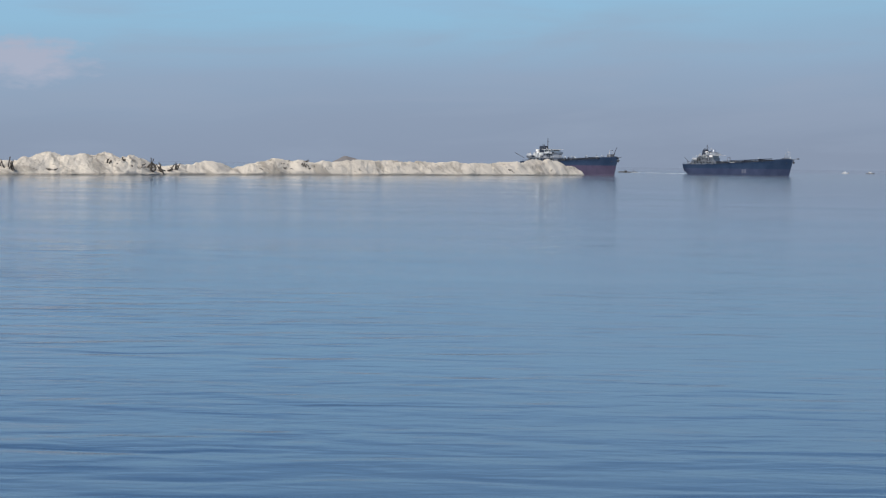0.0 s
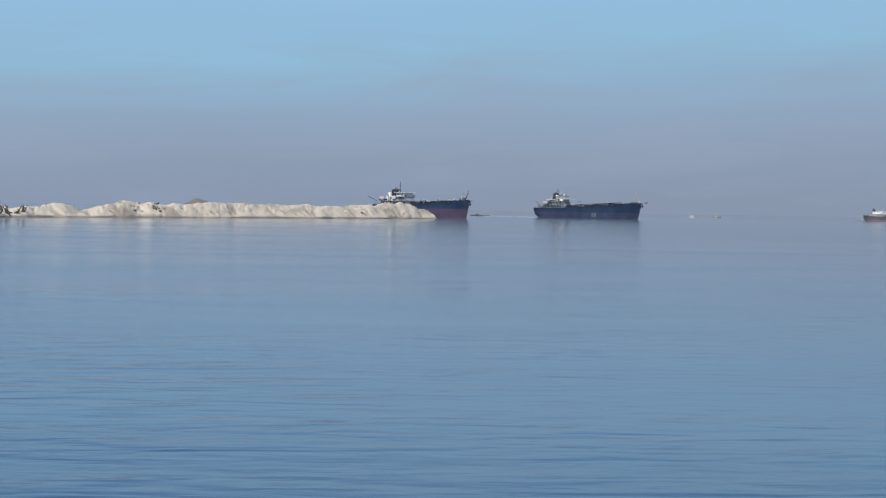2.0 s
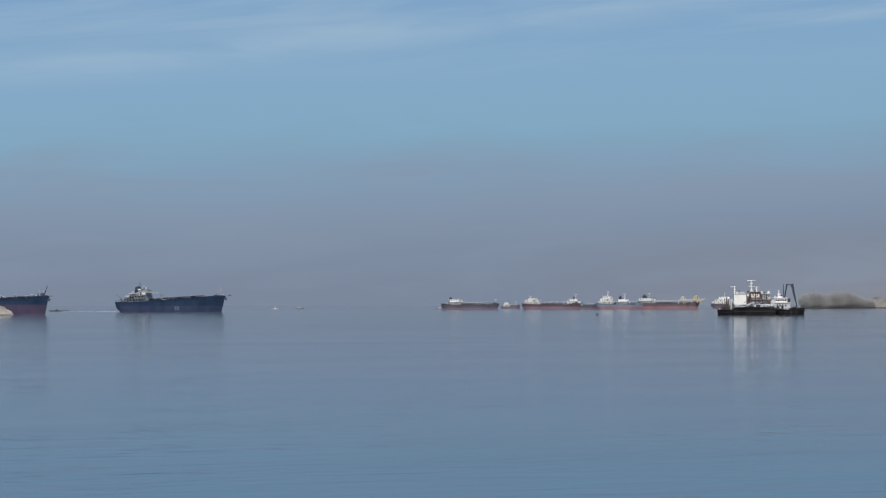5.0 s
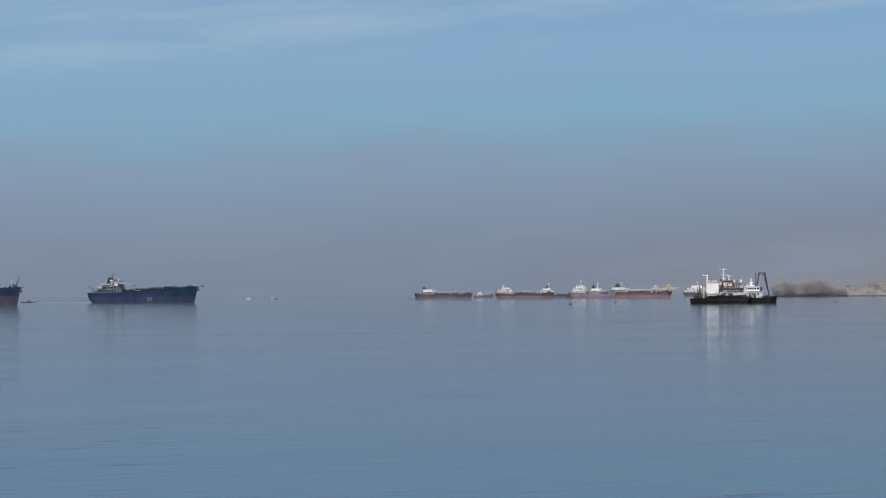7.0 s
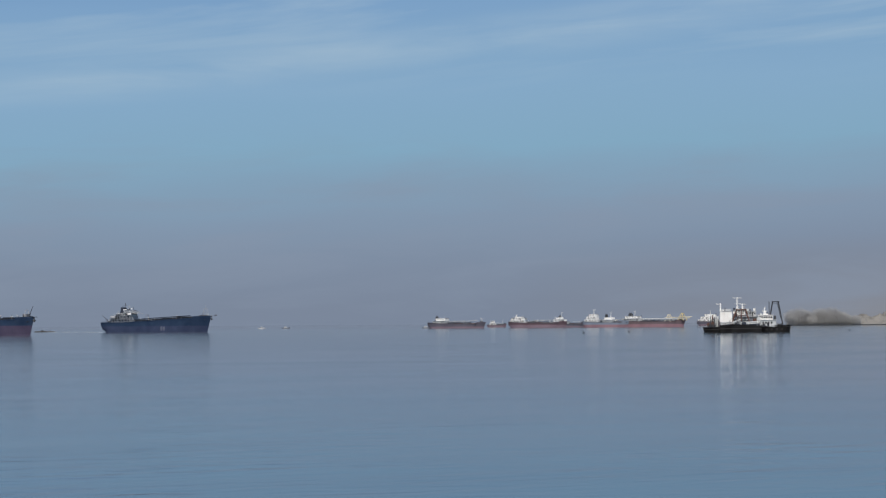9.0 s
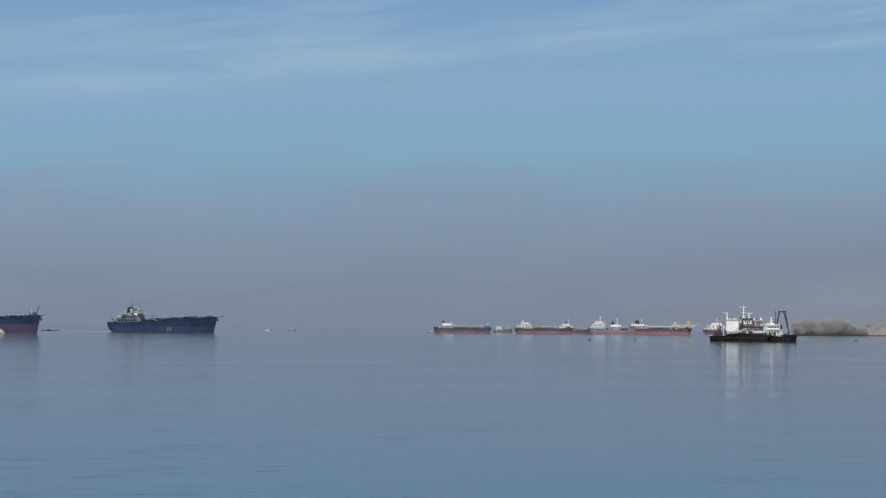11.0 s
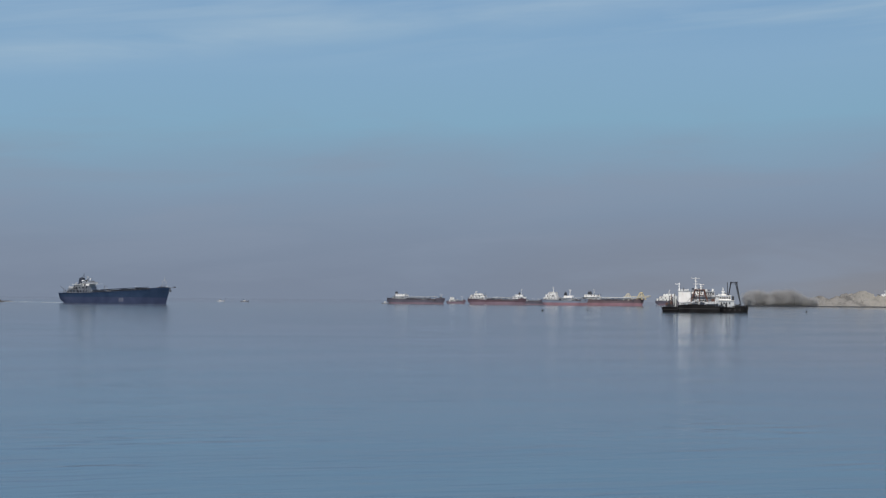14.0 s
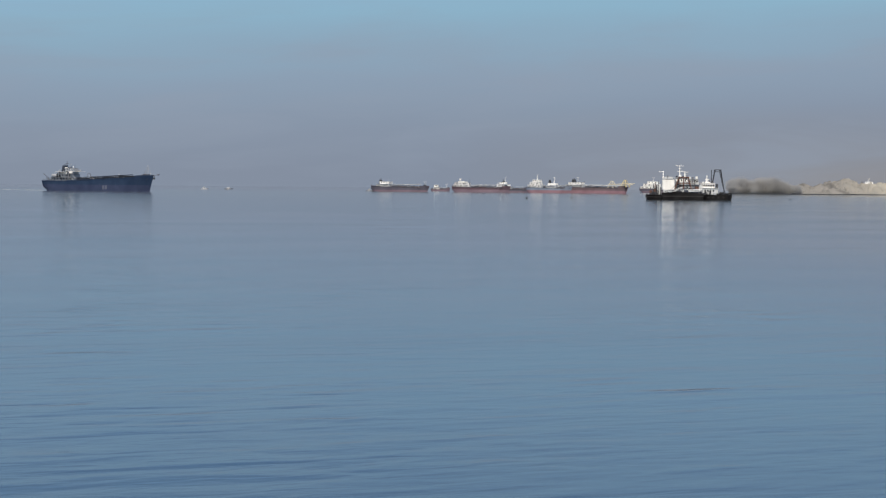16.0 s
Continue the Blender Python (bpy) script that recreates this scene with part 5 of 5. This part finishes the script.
def tree(az, d, h, w, seed):
    rt = random.Random(seed)
    t = thing("tree", Matrix.Translation(at(az, d, 0.6)), "haze-paled grey-green broadleaf tree on the far shore", "tree", "shore trees")
    bm = bmesh.new()
    rod(bm, (0, 0, -1), (rt.uniform(-0.5, 0.5), 0, h * 0.55), 0.45, 0.22, 7)
    for k in range(6):
        a = rt.uniform(0, 6.28)
        rod(bm, (0, 0, h * rt.uniform(0.25, 0.5)), (math.cos(a) * w * 0.32, math.sin(a) * w * 0.32, h * rt.uniform(0.55, 0.85)), 0.2, 0.06, 5)
    part("trunk", bm, BARK, t)
    verts, faces = [], []
    for k in range(130):
        a, e = rt.uniform(0, 6.28), rt.uniform(-1.0, 1.2)
        rr = w * 0.5 * rt.uniform(0.3, 1.0)
        c = Vector((math.cos(a) * rr * math.cos(e), math.sin(a) * rr * math.cos(e), h * 0.50 + math.sin(e) * h * 0.46 * rt.uniform(0.6, 1.0)))
        s = rt.uniform(1.8, 2.8)
        for j in range(84):
            o = c + Vector((rt.gauss(0, s), rt.gauss(0, s), rt.gauss(0, s * 0.7)))
            n = Vector((rt.gauss(-0.2, 0.5), rt.gauss(-0.6, 0.5), rt.gauss(0.7, 0.5))).normalized()
            x = n.orthogonal().normalized() * rt.uniform(0.14, 0.26)
            y = n.cross(x).normalized() * rt.uniform(0.14, 0.26)
            i = len(verts)
            verts += [o - x, o + y, o + x, o - y]
            faces.append((i, i + 1, i + 2, i + 3))
    me = bpy.data.meshes.new("crown")
    me.from_pydata([tuple(v) for v in verts], [], faces)
    me.materials.append(LEAF)
    c = new("crown", me)
    c.parent = t
    return t


kinds = [tree(30.22, 2070, 17, 15, 1), tree(30.55, 2062, 16, 16, 2), tree(31.0, 2066, 18, 16, 3), tree(31.4, 2060, 16, 15, 4)]
rt = random.Random(3)
for i in range(34):
    az = 30.15 + 2.2 * (i + rt.uniform(-0.4, 0.4)) / 34
    src = kinds[i % 4]
    s = rt.uniform(0.62, 1.15) * float(np.interp(az, [30.1, 30.5, 30.85, 31.2, 31.7, 32.1, 32.5], [0.95, 1.0, 0.72, 1.0, 0.95, 0.6, 0.4]))
    m = Matrix.Translation(at(az, lerp_path(FSHORE, (az - 30) / 8.5)[1] + rt.uniform(3, 30), 0.4)) @ Matrix.Rotation(rt.uniform(-0.7, 0.7), 4, "Z")
    c = copy_thing(src, m)
    c.matrix_basis = m @ Matrix.Diagonal((s, s, s, 1))

# ship houses showing over the far dunes
f6, m6, u6 = cargo_ship("cargo_ship", "white-housed ship lying behind the far dunes", (34.18, 2290), (36.43, 2290), 13, (8, 7, 8.5), 2.2, GREYHULL, MAUVE,
                        [(0.02, 0.24, 3.0, 0.9, WHITE, 5), (0.05, 0.20, 3.0, 0.75, WHITE, 4), (0.07, 0.18, 2.6, 0.65, WHITE, 3)], seed=12, far=True, walk_way=0.4)
funnel(f6, m6.x(0.03, 1), 0, u6[0][2], 5.0, 1.8, DARKSTEEL)
part("fore_house", boxes((m6.x(0.47, 1), m6.x(0.56, 1), -4, 4, m6.deck(0.5) - 0.2, m6.deck(0.5) + 6.0), bevel=0.1), DARKSTEEL, f6)
part("fore_wheelhouse", boxes((m6.x(0.57, 1), m6.x(0.63, 1), -4, 4, m6.deck(0.5) - 0.2, m6.deck(0.5) + 5.2), bevel=0.1), WHITE, f6)
radar_mast(f6, m6.x(0.12, 1), 0, u6[-1][2], 4.0, WHITE)


# grey gravel heap behind the spit
heap = thing("gravel_heap", Matrix.Translation(at(-3.15, 800)), "grey heap of gravel behind the sand", "heap")
bm = bmesh.new()
n, r = 26, 15.0
g = [[None] * (n + 1) for i in range(n + 1)]
for i in range(n + 1):
    for j in range(n + 1):
        x, y = (i / n * 2 - 1) * r, (j / n * 2 - 1) * r
        g[i][j] = bm.verts.new((x, y, max(-0.5, 12.0 - 0.80 * math.sqrt(x * x + y * y + 22) + 0.9 * noise.noise(Vector((x * 0.25, y * 0.25, 2))))))
for i in range(n):
    for j in range(n):
        bm.faces.new((g[i][j], g[i + 1][j], g[i + 1][j + 1], g[i][j + 1]))
part("gravel", bm, GRAVEL, heap, smooth=True)

# ---- timber and wreckage on the sand ----
def driftwood(az, back_m, size, count, seed, label, flat=False):
    rt = random.Random(seed)
    t = thing("wreckage", Matrix.Translation(on_sand(az, back_m)), label, "wreckage")
    for k in range(count):
        a = rt.uniform(-0.9, 0.9) if not flat else rt.choice((-1, 1)) * rt.uniform(1.15, 1.5)
        l = size * rt.uniform(0.5, 1.1)
        x = rt.uniform(-size, size) * 0.7
        y = rt.uniform(-1.2, 0.6)
        part("beam", rods(((x, y, -0.2 if flat else -1.0), (x + l * math.sin(a), y, l * math.cos(a)), 0.26, 0.17)), TIMBER, t)
    return t


driftwood(-9.25, 5, 3.4, 8, 1, "dark broken timber beams stuck in the sand")
driftwood(-8.75, 5, 3.0, 6, 2, "dark leaning timber beams on the sand")
driftwood(-14.02, 4, 3.6, 7, 3, "dark leaning timber posts at the waterline")
driftwood(-12.65, 4, 1.6, 4, 4, "short dark timbers lying on the sand", True)
driftwood(-9.75, 6, 2.4, 5, 5, "short dark timbers lying on the sand", True)
driftwood(-5.2, 5, 1.5, 4, 6, "short dark timbers lying on the sand", True)
# scattered timbers; those from -6.2 to -4.2 are added for shaded sand edges
rd = random.Random(77)
for k in range(24):
    a = rd.choice((rd.uniform(-10.6, -8.9), rd.uniform(-20, 3.8), rd.uniform(-6.2, -4.2), rd.uniform(-6.2, -4.2)))
    driftwood(a, rd.uniform(3.5, 11), rd.uniform(0.5, 1.4), rd.choice((1, 2, 3)), 100 + k, "small dark timbers on the sand, some put in for shaded edges", True)
driftwood(-9.55, 6, 4.2, 3, 12, "tall dark timber posts leaning by the wheel")
driftwood(-9.05, 4, 2.0, 6, 13, "tangle of dark timbers on the sand", True)
driftwood(-10.35, 9, 1.6, 5, 14, "dark timbers sticking out of the heap")
driftwood(-10.85, 9, 1.3, 4, 15, "dark timbers sticking out of the heap")
driftwood(-4.55, 6, 1.5, 5, 16, "dark timbers half buried in the sand")
driftwood(2.15, 4, 1.3, 4, 17, "dark timbers half buried in the sand", True)
# old iron drum ring half sunk in the sand
wheel = thing("winch_wheel", Matrix.Translation(on_sand(-9.45, 4) + Vector((0, 0, 0.9))), "rusty iron wheel half sunk in the sand", "wheel")
part("rim", made(tyre, 0, -0.8, 0.4, 1.7, 0.3), TIMBER, wheel)
part("spoke", rods(((-1.6, -0.8, 0.4), (1.6, -0.8, 0.4), 0.14)), TIMBER, wheel)
part("spoke", rods(((0, -0.8, -1.2), (0, -0.8, 2.0), 0.14)), TIMBER, wheel)
